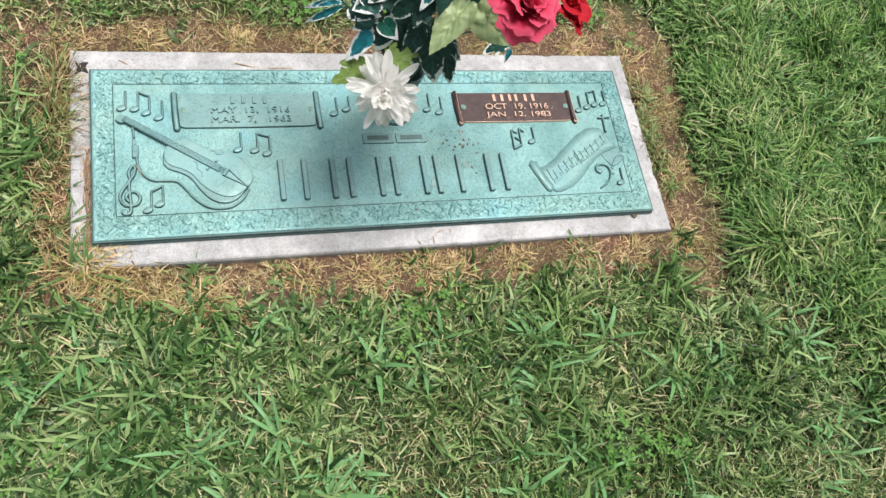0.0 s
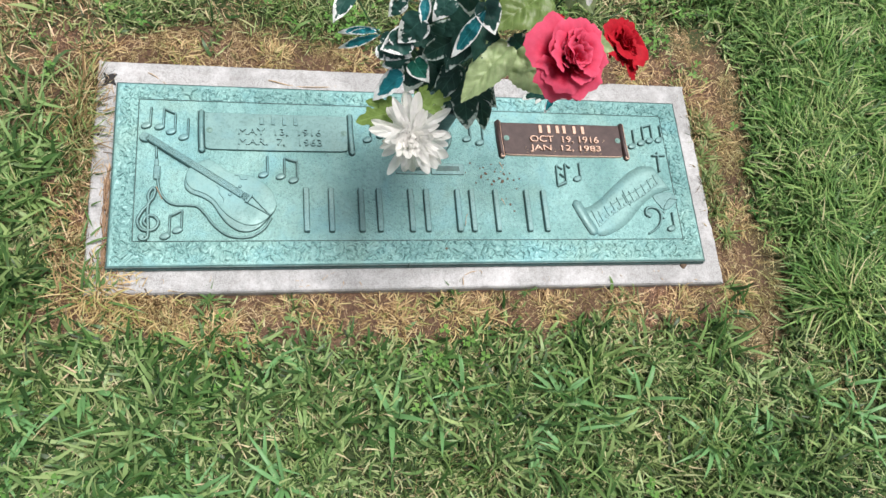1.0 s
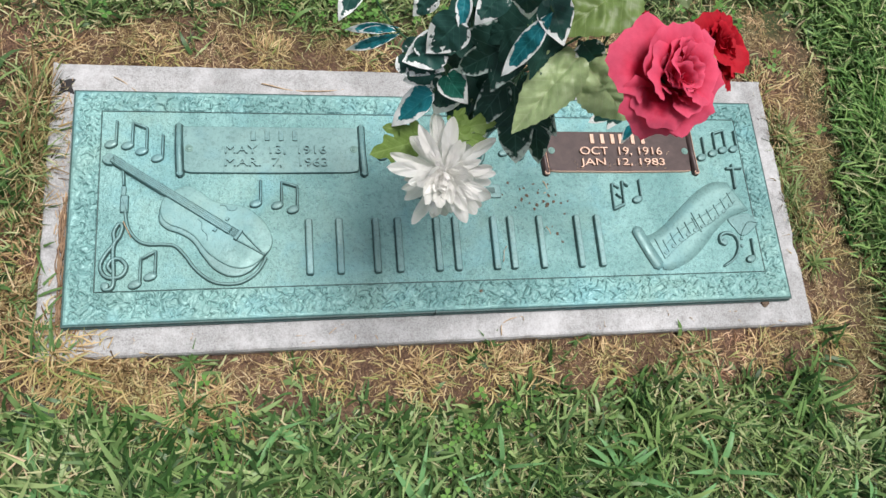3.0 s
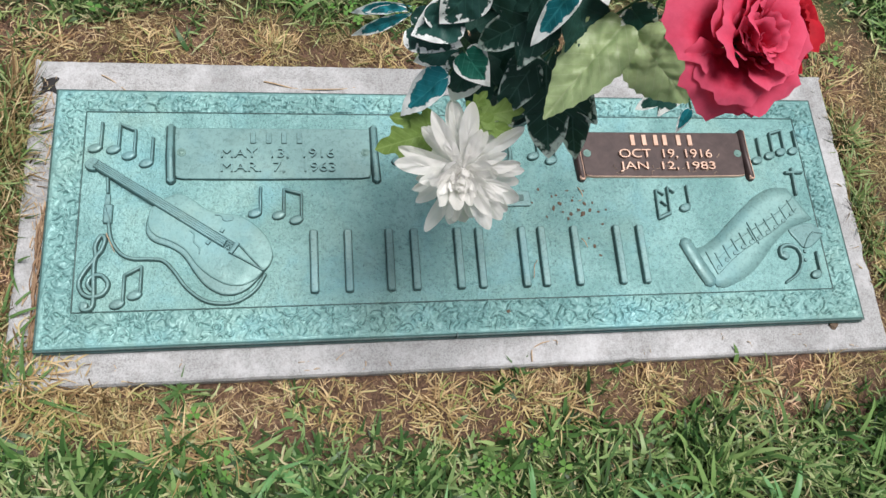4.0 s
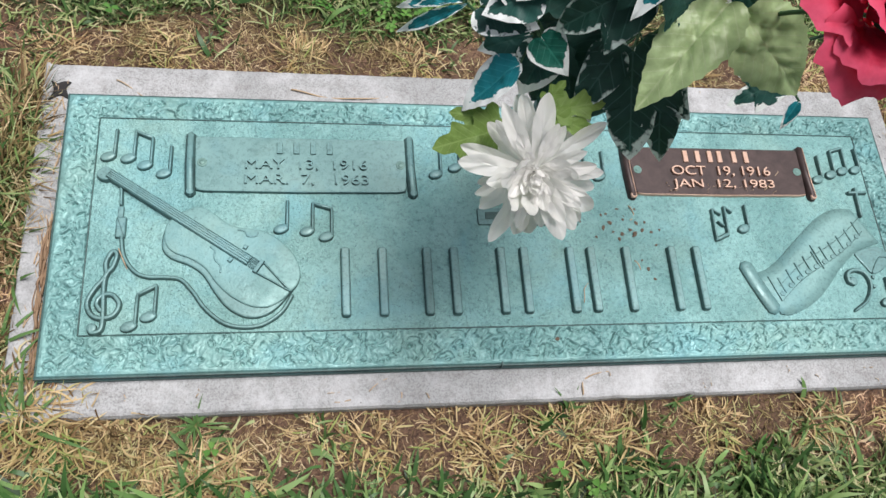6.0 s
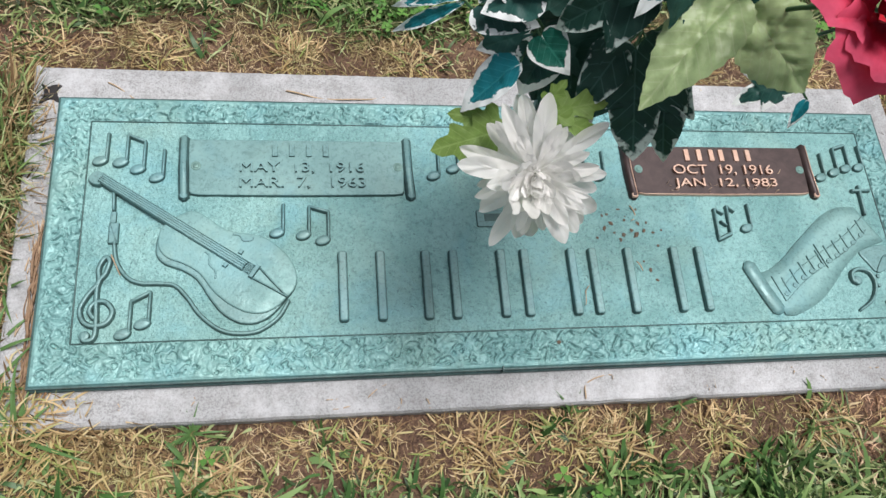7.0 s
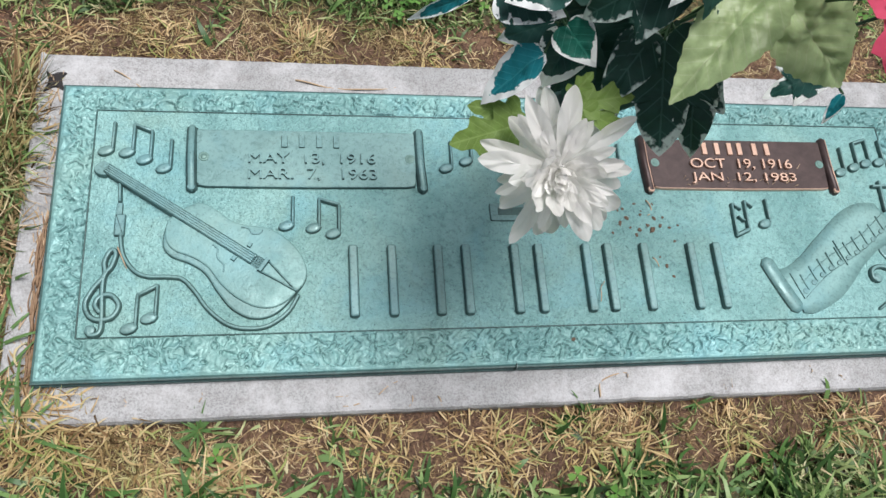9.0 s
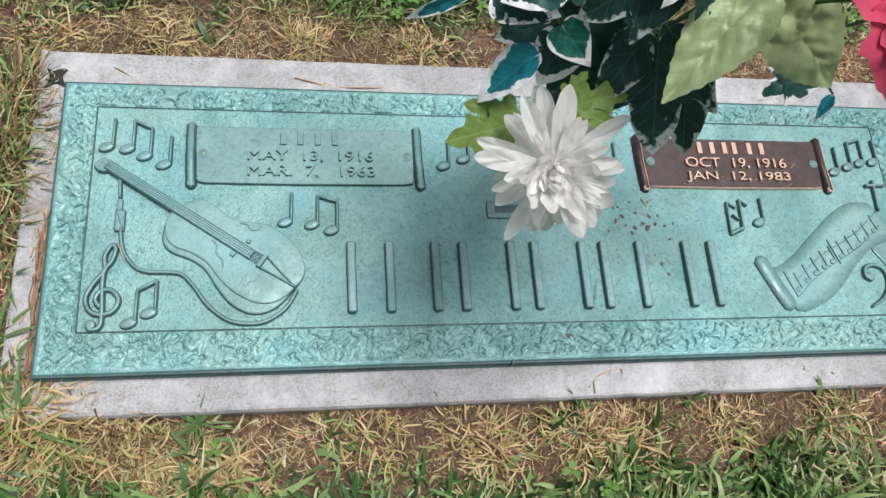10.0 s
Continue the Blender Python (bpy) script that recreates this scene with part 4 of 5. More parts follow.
ivy_spray("artificial ivy spray, small drooping dark leaves with a teal tip", [(0.04, 0.22, 0.36), (0.075, 0.16, 0.455), (0.098, 0.118, 0.468)], [
    ((0.098, 0.126, 0.446), (0.063, 0.119, 0.424), "ivy", IVY, 0.8),
    ((0.090, 0.092, 0.472), (0.081, 0.077, 0.455), "ovate", TEAL, 0.6),
    ((0.020, 0.146, 0.532), (0.050, 0.134, 0.508), "heart", IVY, 0.9),
], 3, 5)
ivy_spray("artificial ivy sprig with narrow white-edged teal leaves", [(-0.05, 0.27, 0.28), (-0.125, 0.285, 0.335), (-0.165, 0.305, 0.395)], [
    ((-0.120, 0.278, 0.338), (-0.189, 0.292, 0.266), "blade", TEAL, 0.62),
    ((-0.124, 0.286, 0.338), (-0.190, 0.322, 0.276), "blade", TEAL, 0.6),
    ((-0.121, 0.282, 0.338), (-0.172, 0.306, 0.300), "blade", TEAL, 0.7),
    ((-0.170, 0.308, 0.402), (-0.200, 0.266, 0.378), "ovate", IVY, 0.8),
], 0, 6)


# ---- white flowers ----
def frame_of(axis):
    q = axis.to_track_quat("Z", "Y").to_matrix()
    return q @ Vector((1, 0, 0)), q @ Vector((0, 1, 0)), axis.normalized()


def white_flower(centre, axis, size, seed, label, via):
    rnd = random.Random(seed)
    ux, uy, ua = frame_of(Vector(axis).normalized())
    c = Vector(centre)
    fl = empty("white_flower", label, "artificial flower", "artificial flowers")
    stalk(fl, c - ua * 0.02, 0.002, via)
    mesh_ob("calyx", *tube([c - ua * 0.022, c - ua * 0.012, c - ua * 0.004], 0.004, 10, 2.2), STEM, fl)
    angle = 0
    for count, tilt, length, start, wide in ((11, -8, 0.98, 0.000, 0.84), (13, 8, 1.0, 0.003, 0.86), (14, 24, 0.90, 0.006, 0.88), (14, 40, 0.76, 0.010, 0.92), (12, 54, 0.62, 0.013, 0.98), (10, 66, 0.50, 0.015, 1.05), (7, 78, 0.40, 0.017, 1.1)):
        for k in range(count):
            angle += 2 * math.pi / count
            a = angle + rnd.uniform(-0.2, 0.2)
            e = radians(tilt + rnd.uniform(-20, 20))
            out = ux * math.cos(a) + uy * math.sin(a)
            d = out * math.cos(e) + ua * math.sin(e)
            n = ua * math.cos(e) - out * math.sin(e)
            d = (d + Vector((0, -0.10, -0.30)) * rnd.uniform(0.3, 1.0)).normalized()
            ln = size * length * rnd.uniform(0.7, 1.15)
            b = c + ua * start + out * 0.004 * (1 - tilt / 95)
            p = leaf("petal", fl, b, b + d * ln, "petal", WHITE, rnd, wide * rnd.uniform(0.75, 1.05), facing=n, bend=rnd.uniform(0.0, 0.45) if tilt < 40 else rnd.uniform(-0.55, 0.1), fold=rnd.uniform(0.05, 0.4), ripple=0.06, rings=3)
        angle += 0.4
    return fl


flower = white_flower((-0.094, 0.077, 0.384), (-0.16, -0.56, 0.78), 0.060, 21, "white artificial chrysanthemum with cream centre and lime leaves", [(-0.02, 0.22, 0.30), (-0.075, 0.14, 0.365)])
rnd0 = random.Random(9)
for base, tip, w in (((-0.108, 0.116, 0.386), (-0.172, 0.104, 0.368), 0.95), ((-0.108, 0.120, 0.386), (-0.158, 0.131, 0.381), 0.9), ((-0.104, 0.120, 0.374), (-0.130, 0.102, 0.348), 0.9),
                     ((-0.094, 0.108, 0.420), (-0.040, 0.116, 0.428), 0.85), ((-0.094, 0.110, 0.422), (-0.080, 0.122, 0.444), 1.0), ((-0.092, 0.106, 0.419), (-0.046, 0.094, 0.416), 0.85)):
    leaf("lime_leaf", flower, base, tip, "lobed", LIME, rnd0, w * 0.95, facing=CAMSIDE, bend=0.12, fold=0.1)
twig(flower, (-0.078, 0.142, 0.362), (-0.094, 0.108, 0.420))
twig(flower, (-0.085, 0.125, 0.372), (-0.104, 0.122, 0.376))
flower2 = white_flower((0.120, 0.234, 0.578), (0.05, -0.35, 0.93), 0.050, 22, "white artificial chrysanthemum with pale green leaves", [(0.05, 0.24, 0.35), (0.10, 0.22, 0.50)])
for base, tip in (((0.112, 0.230, 0.553), (0.110, 0.200, 0.525)), ((0.122, 0.226, 0.553), (0.142, 0.192, 0.530)), ((0.125, 0.23, 0.558), (0.168, 0.216, 0.546))):
    leaf("pale_leaf", flower2, base, tip, "ovate", PALE, rnd0, 1.0)


# ---- roses ----
def rose_petal(r0, r1, height, spread, curl, rnd):
    """A cupped petal round the rose's axis (local z), with a rolled, ruffled lip."""
    nu, nv = 22, 12
    verts, uvs, faces = [], [], []
    ox = rnd.uniform(0, 90)
    for j in range(nv + 1):
        v = j / nv
        for i in range(nu + 1):
            u = 2 * i / nu - 1
            vv = v * (1 - 0.26 * abs(u) ** 2.6 + 0.09 * noise.noise((u * 2.1 + ox, 3, 8)) + 0.022 * noise.noise((u * 9 + ox, 4, 8)))
            r = r0 + (r1 - r0) * vv ** 0.8
            z = height * (vv - 0.25 * vv ** 3)
            lip = min(1.1, max(0, vv - 0.55) / 0.45)
            r += curl * lip ** 1.6
            z -= curl * 0.75 * lip ** 2.2
            a = u * spread * (0.55 + 0.45 * math.sin(min(1, vv * 1.25) * math.pi / 2))
            ruff = 0.26 * r1 * vv * noise.noise((u * 3.2 + ox, vv * 1.6, 1.3)) + 0.13 * r1 * vv * noise.noise((u * 7 + ox, vv * 2.5, 7))
            r += ruff
            z += 0.8 * ruff * noise.noise((u * 3 + ox, 5, 2)) + 0.0045 * lip * noise.noise((u * 5 + ox, 9, 2))
            verts.append((r * math.cos(a), r * math.sin(a), z))
            uvs.append((v, (u + 1) / 2))
    for j in range(nv):
        for i in range(nu):
            a = j * (nu + 1) + i
            faces.append((a, a + 1, a + nu + 2, a + nu + 1))
    return verts, faces, uvs


def rose(centre, axis, size, mat, seed, label, via, layers):
    rnd = random.Random(seed)
    ux, uy, ua = frame_of(Vector(axis).normalized())
    c = Vector(centre)
    fl = empty("rose", label, "artificial flower", "artificial flowers")
    stalk(fl, c - ua * size * 0.52, 0.0022, via)
    mesh_ob("calyx", *tube([c - ua * size * 0.55, c - ua * size * 0.42], 0.004, 10, 2.5), STEM, fl)
    m = Matrix(((ux.x, uy.x, ua.x, c.x), (ux.y, uy.y, ua.y, c.y), (ux.z, uy.z, ua.z, c.z), (0, 0, 0, 1)))
    for count, r0, r1, h, drop, spread, curl in layers:
        for k in range(count):
            s = size * rnd.uniform(0.92, 1.08)
            v, f, uv = rose_petal(r0 * s, r1 * s, h * s, spread, curl * s * rnd.uniform(0.7, 1.3), rnd)
            p = mesh_ob("petal", v, f, mat, fl, uvs=uv)
            p.matrix_basis = m @ Matrix.Translation((0, 0, -drop * size)) @ Matrix.Diagonal((0.92, 1.05, 1.0, 1.0)) @ pose(0, 0, 0, rnd.uniform(-22, 22), rnd.uniform(-22, 22), 360 * k / count + rnd.uniform(-22, 22) + count * 17)
    return fl


FULL = ((2, 0.04, 0.09, 0.58, 0.34, 1.6, 0.03), (3, 0.05, 0.15, 0.64, 0.39, 1.5, 0.04), (3, 0.07, 0.20, 0.70, 0.42, 1.35, 0.05), (4, 0.09, 0.27, 0.76, 0.45, 1.2, 0.07), (3, 0.10, 0.34, 0.82, 0.48, 1.35, 0.08), (4, 0.12, 0.48, 0.92, 0.54, 1.25, 0.11), (4, 0.13, 0.64, 0.88, 0.58, 1.25, 0.14), (5, 0.13, 0.80, 0.66, 0.58, 1.15, 0.18))
pink = rose((0.070, 0.066, 0.608), (0.10, -0.50, 0.86), 0.053, PINK, 31, "large coral-pink artificial rose in full bloom", [(0.03, 0.23, 0.34), (0.045, 0.13, 0.52)], FULL)
for base, tip, w, f, cloth in (((0.018, 0.139, 0.522), (-0.046, 0.078, 0.480), 0.62, (-0.35, -0.25, 0.9), PALE), ((0.024, 0.130, 0.522), (0.084, 0.086, 0.484), 0.80, (-0.35, -0.5, 0.8), PALE), ((0.058, 0.186, 0.574), (-0.015, 0.142, 0.556), 0.92, (-0.2, -0.3, 0.9), MOSS)):
    leaf("rose_leaf", pink, base, tip, "serrate", cloth, rnd0, w, facing=f, bend=0.25, fold=0.12, ripple=0.05, rings=9, quilt=0.026, label="pale green quilted cloth leaf" if cloth is PALE else "moss green quilted cloth leaf")
twig(pink, (0.040, 0.140, 0.500), (0.020, 0.136, 0.521), 0.0014)
twig(pink, (0.040, 0.140, 0.500), (0.060, 0.181, 0.570), 0.0014)
rose((0.240, 0.212, 0.440), (0.40, -0.20, 0.85), 0.050, RED, 32, "deep red artificial rose behind the pink one", [(0.07, 0.25, 0.29), (0.17, 0.215, 0.38)], FULL)
rose((0.128, 0.152, 0.535), (0.35, 0.10, 0.93), 0.036, PINK, 33, "small half-hidden coral-pink artificial rose", [(0.06, 0.24, 0.34), (0.11, 0.17, 0.48)], FULL[:5])
small = rose((0.085, 0.175, 0.535), (-0.1, -0.1, 1.0), 0.030, RED, 34, "small dark red artificial rosebud", [(0.05, 0.24, 0.35), (0.08, 0.18, 0.48)], FULL[:4])
for base, tip in (((0.150, 0.165, 0.500), (0.174, 0.148, 0.512)), ((0.128, 0.17, 0.51), (0.150, 0.150, 0.535))):
    leaf("rose_leaf", small, base, tip, "ovate", PALE, rnd0, 1.1)
    twig(small, (0.082, 0.178, 0.49), base)

# ---- small litter ----
def clod(x, y, z, r, seed, label, mat=PEBBLE):
    bm = bmesh.new()
    bmesh.ops.create_icosphere(bm, subdivisions=2, radius=r)
    for v in bm.verts:
        v.co *= 1 + 0.75 * noise.noise(v.co / r * 1.6 + Vector((seed, 0, 0)))
        v.co.z *= 0.45
        v.co.x *= 1.0 + 0.8 * (seed * 0.37 % 1)
    me = bpy.data.meshes.new("clod")
    bm.to_mesh(me)
    bm.free()
    me.materials.append(mat)
    ob = new("clod", me)
    ob.location = (x, y, z + r * 0.35)
    ob.rotation_euler = (0, 0, seed * 1.7)
    tagged(ob, label, "clod", "soil crumbs")


clod(0.519, -0.003, STONE_TOP, 0.0065, 3, "small brown clod of earth on the granite edge")
for k, (x, y, r) in enumerate(((0.112, 0.178, 0.0030), (0.141, 0.190, 0.0026), (0.148, 0.176, 0.0018), (0.135, 0.205, 0.002), (0.171, 0.186, 0.0024), (0.125, 0.172, 0.0018), (0.160, 0.205, 0.0016), (0.118, 0.198, 0.0022), (0.172, 0.106, 0.0022), (0.158, 0.132, 0.0018), (0.122, 0.185, 0.0035), (0.154, 0.169, 0.004), (0.190, 0.175, 0.0022), (0.132, 0.162, 0.0025), (0.178, 0.172, 0.002), (0.165, 0.12, 0.003), (0.03, 0.030, 0.0028))):
    clod(x, y, FACE, r * 0.72, 10 + k, "dry brown crumb of leaf litter on the plaque")


crumbs = random.Random(91)
for k in range(15):
    x, y = crumbs.gauss(0.135, 0.045), crumbs.gauss(0.178, 0.022)
    if 0.03 < x < 0.25 and 0.152 < y < 0.214:
        clod(x, y, FACE, crumbs.uniform(0.0008, 0.0024), 40 + k, "dry brown crumb of leaf litter on the plaque")


def straw_bit(pts, z, w, label, mat=DRY):
    ob = mesh_ob("straw", *tube([(x, y, z + w * 0.8 + 0.002 * math.sin(i)) for i, (x, y) in enumerate(spline(pts, 4))], w, 5, 0.6), mat)
    tagged(ob, label, "straw", "straw bits")


straw_bit([(0.06, -0.036), (0.062, -0.020), (0.075, -0.012), (0.095, -0.008), (0.098, -0.014)], STONE_TOP, 0.0011, "curled dry grass stem on the granite")
straw_bit([(-0.20, -0.022), (-0.188, -0.012), (-0.178, -0.008)], STONE_TOP, 0.0007, "short dry grass bit on the granite")
straw_bit([(-0.29, 0.386), (-0.25, 0.377), (-0.20, 0.374), (-0.16, 0.380)], STONE_TOP, 0.0012, "long dry grass stem on the granite")
straw_bit([(-0.51, 0.392), (-0.49, 0.380), (-0.475, 0.366)], STONE_TOP, 0.0010, "dry grass stem on the granite")
straw_bit([(0.355, 0.233), (0.37, 0.247), (0.382, 0.262)], FACE + 0.004, 0.0006, "pale grass clipping on the brown plate")
straw_bit([(0.07, 0.075), (0.073, 0.092), (0.078, 0.10)], FACE + 0.003, 0.0007, "pale grass clipping on the plaque")
straw_bit([(-0.485, 0.15), (-0.474, 0.125)], FACE + 0.002, 0.0008, "small dry twig on the plaque")
straw_bit([(0.152, 0.21), (0.158, 0.195), (0.150, 0.188)], FACE, 0.0009, "curled dry leaf bit on the plaque")
for k in range(9):
    x, y, a = crumbs.uniform(0.17, 0.40), crumbs.uniform(0.226, 0.250), crumbs.uniform(0, 6.3)
    straw_bit([(x, y), (x + 0.006 * math.cos(a), y + 0.004 * math.sin(a)), (x + 0.013 * math.cos(a + 0.5), y + 0.007 * math.sin(a + 0.5))], FACE + 0.0048, 0.0004, "pale dry grass clipping on the brown plate")
straw_bit([(0.146, 0.13), (0.153, 0.118)], FACE + 0.004, 0.001, "dry leaf bit on the plaque")

# ---- grass ----
rng = np.random.default_rng(4)


def smooth(v, a, b):
    t = np.clip((v - a) / (b - a), 0, 1)
    return t * t * (3 - 2 * t)


def outside(x, y):
    """Distance from the stone, and the side weights."""
    dx = np.maximum(np.maximum(SXL - x, x - SX), 0)
    dy = np.maximum(np.maximum(SY0 - y, y - SY1), 0)
    return np.hypot(dx, dy)


def bare_width(x, y):
    n = lattice_noise(x * 9, y * 9, 31) - 0.5
    front = np.where(y < SY0, 0.074 + 0.032 * np.exp(-((x + 0.40) / 0.12) ** 2) - 0.016 * smooth(x, 0.1, 0.4), 0)
    right = np.where(x > SX, 0.15, 0)
    left = np.where(x < SXL, 0.036, 0)
    backw = np.where(y > SY1, 0.085, 0)
    return np.maximum(np.maximum(front, right), np.maximum(left, backw)) + 0.05 * n + np.where(x > SX, 0.085 * (lattice_noise(x * 2, y * 7 + 3, 39) - 0.5), 0)


def tuft_points(n, area, keep, per, spread):
    x0, x1, y0, y1 = area
    m = max(1, int(n / per))
    cx, cy = rng.uniform(x0, x1, m), rng.uniform(y0, y1, m)
    k = rng.integers(0, m, n)
    x, y = cx[k] + rng.normal(0, spread, n), cy[k] + rng.normal(0, spread, n)
    away = np.arctan2(y - cy[k], x - cx[k])
    ok = rng.uniform(0, 1, n) < keep(x, y)
    ok &= outside(x, y) > 0.004
    return x[ok], y[ok], away[ok]


def blades(name, x, y, heading, length, width, rise, droop, mat, label, segs=3, curl=0.8):
    """Curved tapered blades. rise: angle at the root; droop: how far it bends over."""
    n = len(x)
    z = ground_height(x, y) - 0.002
    length = length * (0.62 + 0.85 * lattice_noise(x * 8, y * 8, 51)) * (0.6 + 0.4 * smooth(outside(x, y) - bare_width(x, y), 0.0, 0.10))
    hx, hy = np.cos(heading), np.sin(heading)
    t = np.linspace(0, 1, segs + 1)
    rows = []
    bx, by, pz = x.copy(), y.copy(), np.zeros(n)
    sway = rng.normal(0, curl, n)
    twist = rng.normal(0, 0.5, n)
    for i, s in enumerate(t):
        if i:
            a = rise - droop * (s - 0.5 / segs)
            hx, hy = np.cos(heading + sway * s), np.sin(heading + sway * s)
            bx, by = bx + hx * np.cos(a) * length / segs, by + hy * np.cos(a) * length / segs
            pz = pz + np.sin(a) * length / segs
        w = width * (0.75 + 0.9 * s - 1.6 * s * s) * 0.5
        sx, sy = -hy * np.cos(twist * s), hx * np.cos(twist * s)
        zz = np.maximum(z + pz, z + 0.002)
        tilt = np.sin(twist * s) * w
        if i < segs:
            rows.append(np.stack((bx - sx * w, by - sy * w, zz - tilt), -1))
            rows.append(np.stack((bx + sx * w, by + sy * w, zz + tilt), -1))
        else:
            rows.append(np.stack((bx, by, zz), -1))
    co = np.stack(rows, 1)
    k = co.shape[1]
    co = co.reshape(-1, 3)
    o = (np.arange(n) * k)[:, None]
    quads = np.concatenate([o + np.array([[2 * i, 2 * i + 1, 2 * i + 3, 2 * i + 2]]) for i in range(segs - 1)], 1).reshape(-1, 4)
    tris = (o + np.array([[k - 3, k - 2, k - 1]])).reshape(-1, 3)
    loops = np.concatenate((quads.ravel(), tris.ravel()))
    sizes = np.concatenate((np.full(len(quads), 4), np.full(len(tris), 3)))
    ob = fast_mesh(name, co, loops, sizes, mat)
    tagged(ob, label, "grass", kind="stuff")
    return ob


def green_keep(x, y):
    d = outside(x, y)
    g = smooth(d - bare_width(x, y), -0.02, 0.03)
    patch = smooth(lattice_noise(x * 13 + 5, y * 13, 33), 0.58, 0.72) * np.where((x < SXL) | (y > SY1), 0.6, 0.4)
    backside = np.where((y > SY1 - 0.03) & (x < 0.62), 0.22 + 0.78 * smooth(lattice_noise(x * 8, y * 8, 34), 0.46, 0.62), 1.0)
    leftside = np.where((x < SXL) & (y > 0.25), 0.35, 1.0)
    return np.clip(np.maximum(g * backside * leftside, patch), 0, 1)


def right_side(x, y):
    return smooth(x - 0.12 * (lattice_noise(x * 4, y * 4, 40) - 0.5) - 0.45 * (lattice_noise(x * 1.7, y * 1.7, 44) - 0.5) * smooth(-y, -0.1, 0.2) - 0.45 * np.maximum(0, -0.05 - y), 0.70, 0.92)


def from_tuft(away, spread):
    return away + rng.normal(0, spread, len(away))


NEAR = (-1.0, 1.65, -0.85, 0.95)
# short lawn in front and behind
x, y, a = tuft_points(105000, NEAR, lambda x, y: green_keep(x, y) * (1 - 0.75 * right_side(x, y)), 14, 0.018)
n = len(x)
blades("lawn_grass", x, y, from_tuft(a, 0.9), rng.uniform(0.024, 0.062, n), rng.uniform(0.0018, 0.0046, n), rng.uniform(0.6, 1.4, n), rng.uniform(0.4, 1.6, n), GRASS, "short mown green lawn grass round the marker")
# long lush grass along the side
x, y, a = tuft_points(78000, (0.62, 1.65, -0.85, 0.95), lambda x, y: right_side(x, y) * green_keep(x, y), 16, 0.020)
n = len(x)
lean = np.where(rng.uniform(0, 1, n) < 0.5, from_tuft(a, 0.8), rng.normal(2.6, 1.0, n))
blades("long_grass", x, y, lean, rng.uniform(0.035, 0.105, n), rng.uniform(0.0026, 0.0075, n), rng.uniform(0.7, 1.4, n), rng.uniform(0.5, 1.7, n), LUSH, "longer bright green unmown grass", 4)
# long blades that hang from its edge over the worn strip
n = 5200
y = rng.uniform(-0.12, 0.75, n)
x = 0.865 + 0.07 * lattice_noise(y * 9, y * 0, 61) + rng.normal(0, 0.035, n)
blades("overhanging_grass", x, y, rng.normal(math.pi, 0.8, n), rng.uniform(0.05, 0.125, n), rng.uniform(0.0026, 0.006, n), rng.uniform(0.6, 1.3, n), rng.uniform(0.7, 1.7, n), LUSH, "long green blades hanging over the worn strip", 4)
# broad-bladed weed grass
x, y, a = tuft_points(46000, NEAR, lambda x, y: green_keep(x, y) * np.where((y > SY1 - 0.02) & (x < 0.75), 0.12, 1.0) * np.clip(0.10 + 0.9 * smooth(lattice_noise(x * 4.5, y * 4.5, 35), 0.44, 0.6) + 0.7 * np.exp(-((y + 0.22) / 0.09) ** 2) * (x < 0.65) + 0.5 * smooth(-x, 0.25, 0.55) * (y < -0.1), 0, 1), 7, 0.012)
n = len(x)
blades("broad_weed_grass", x, y, from_tuft(a, 0.5), rng.uniform(0.032, 0.092, n), rng.uniform(0.0038, 0.0095, n), rng.uniform(0.45, 1.3, n), rng.uniform(0.3, 1.3, n), BROAD, "broad-bladed dark green weed grass in the lawn", 4)
# dry clippings on the bare strip and through the lawn
x, y, a = tuft_points(190000, (-0.95, 1.0, -0.30, 0.75), lambda x, y: np.clip(1 - green_keep(x, y), 0.12, 1) * np.where(outside(x, y) < 0.25, 1, 0.35) * (0.4 + 0.6 * smooth(lattice_noise(x * 16, y * 16, 36), 0.3, 0.6)), 22, 0.012)
n = len(x)
blades("dry_grass", x, y, from_tuft(a, 0.9), rng.uniform(0.012, 0.042, n), rng.uniform(0.0006, 0.0017, n), rng.uniform(0.1, 1.1, n), rng.uniform(0.5, 2.2, n), STRAW, "dead straw-coloured grass on the bare strip", 4, 1.7)
x, y, a = tuft_points(90000, (-0.95, 1.0, -0.30, 0.75), lambda x, y: np.clip(1.1 - green_keep(x, y), 0, 1) * np.where(outside(x, y) < 0.25, 1, 0.2), 9, 0.02)
n = len(x)
blades("brown_litter", x, y, rng.uniform(0, 6.3, n), rng.uniform(0.006, 0.024, n), rng.uniform(0.0006, 0.0016, n), rng.uniform(0.0, 0.6, n), rng.uniform(0.2, 1.2, n), LITTER, "brown crumbled grass litter on the bare soil", 3, 1.5)
x, y, a = tuft_points(30000, NEAR, lambda x, y: 0.25 + 0.75 * smooth(lattice_noise(x * 3.5, y * 3.5, 71), 0.42, 0.68), 5, 0.03)
n = len(x)
blades("dry_thatch", x, y, rng.uniform(0, 6.3, n), rng.uniform(0.02, 0.06, n), rng.uniform(0.0010, 0.0022, n), rng.uniform(0.1, 0.8, n), rng.uniform(0.2, 1.0, n), STRAW, "pale dry stems scattered through the lawn")
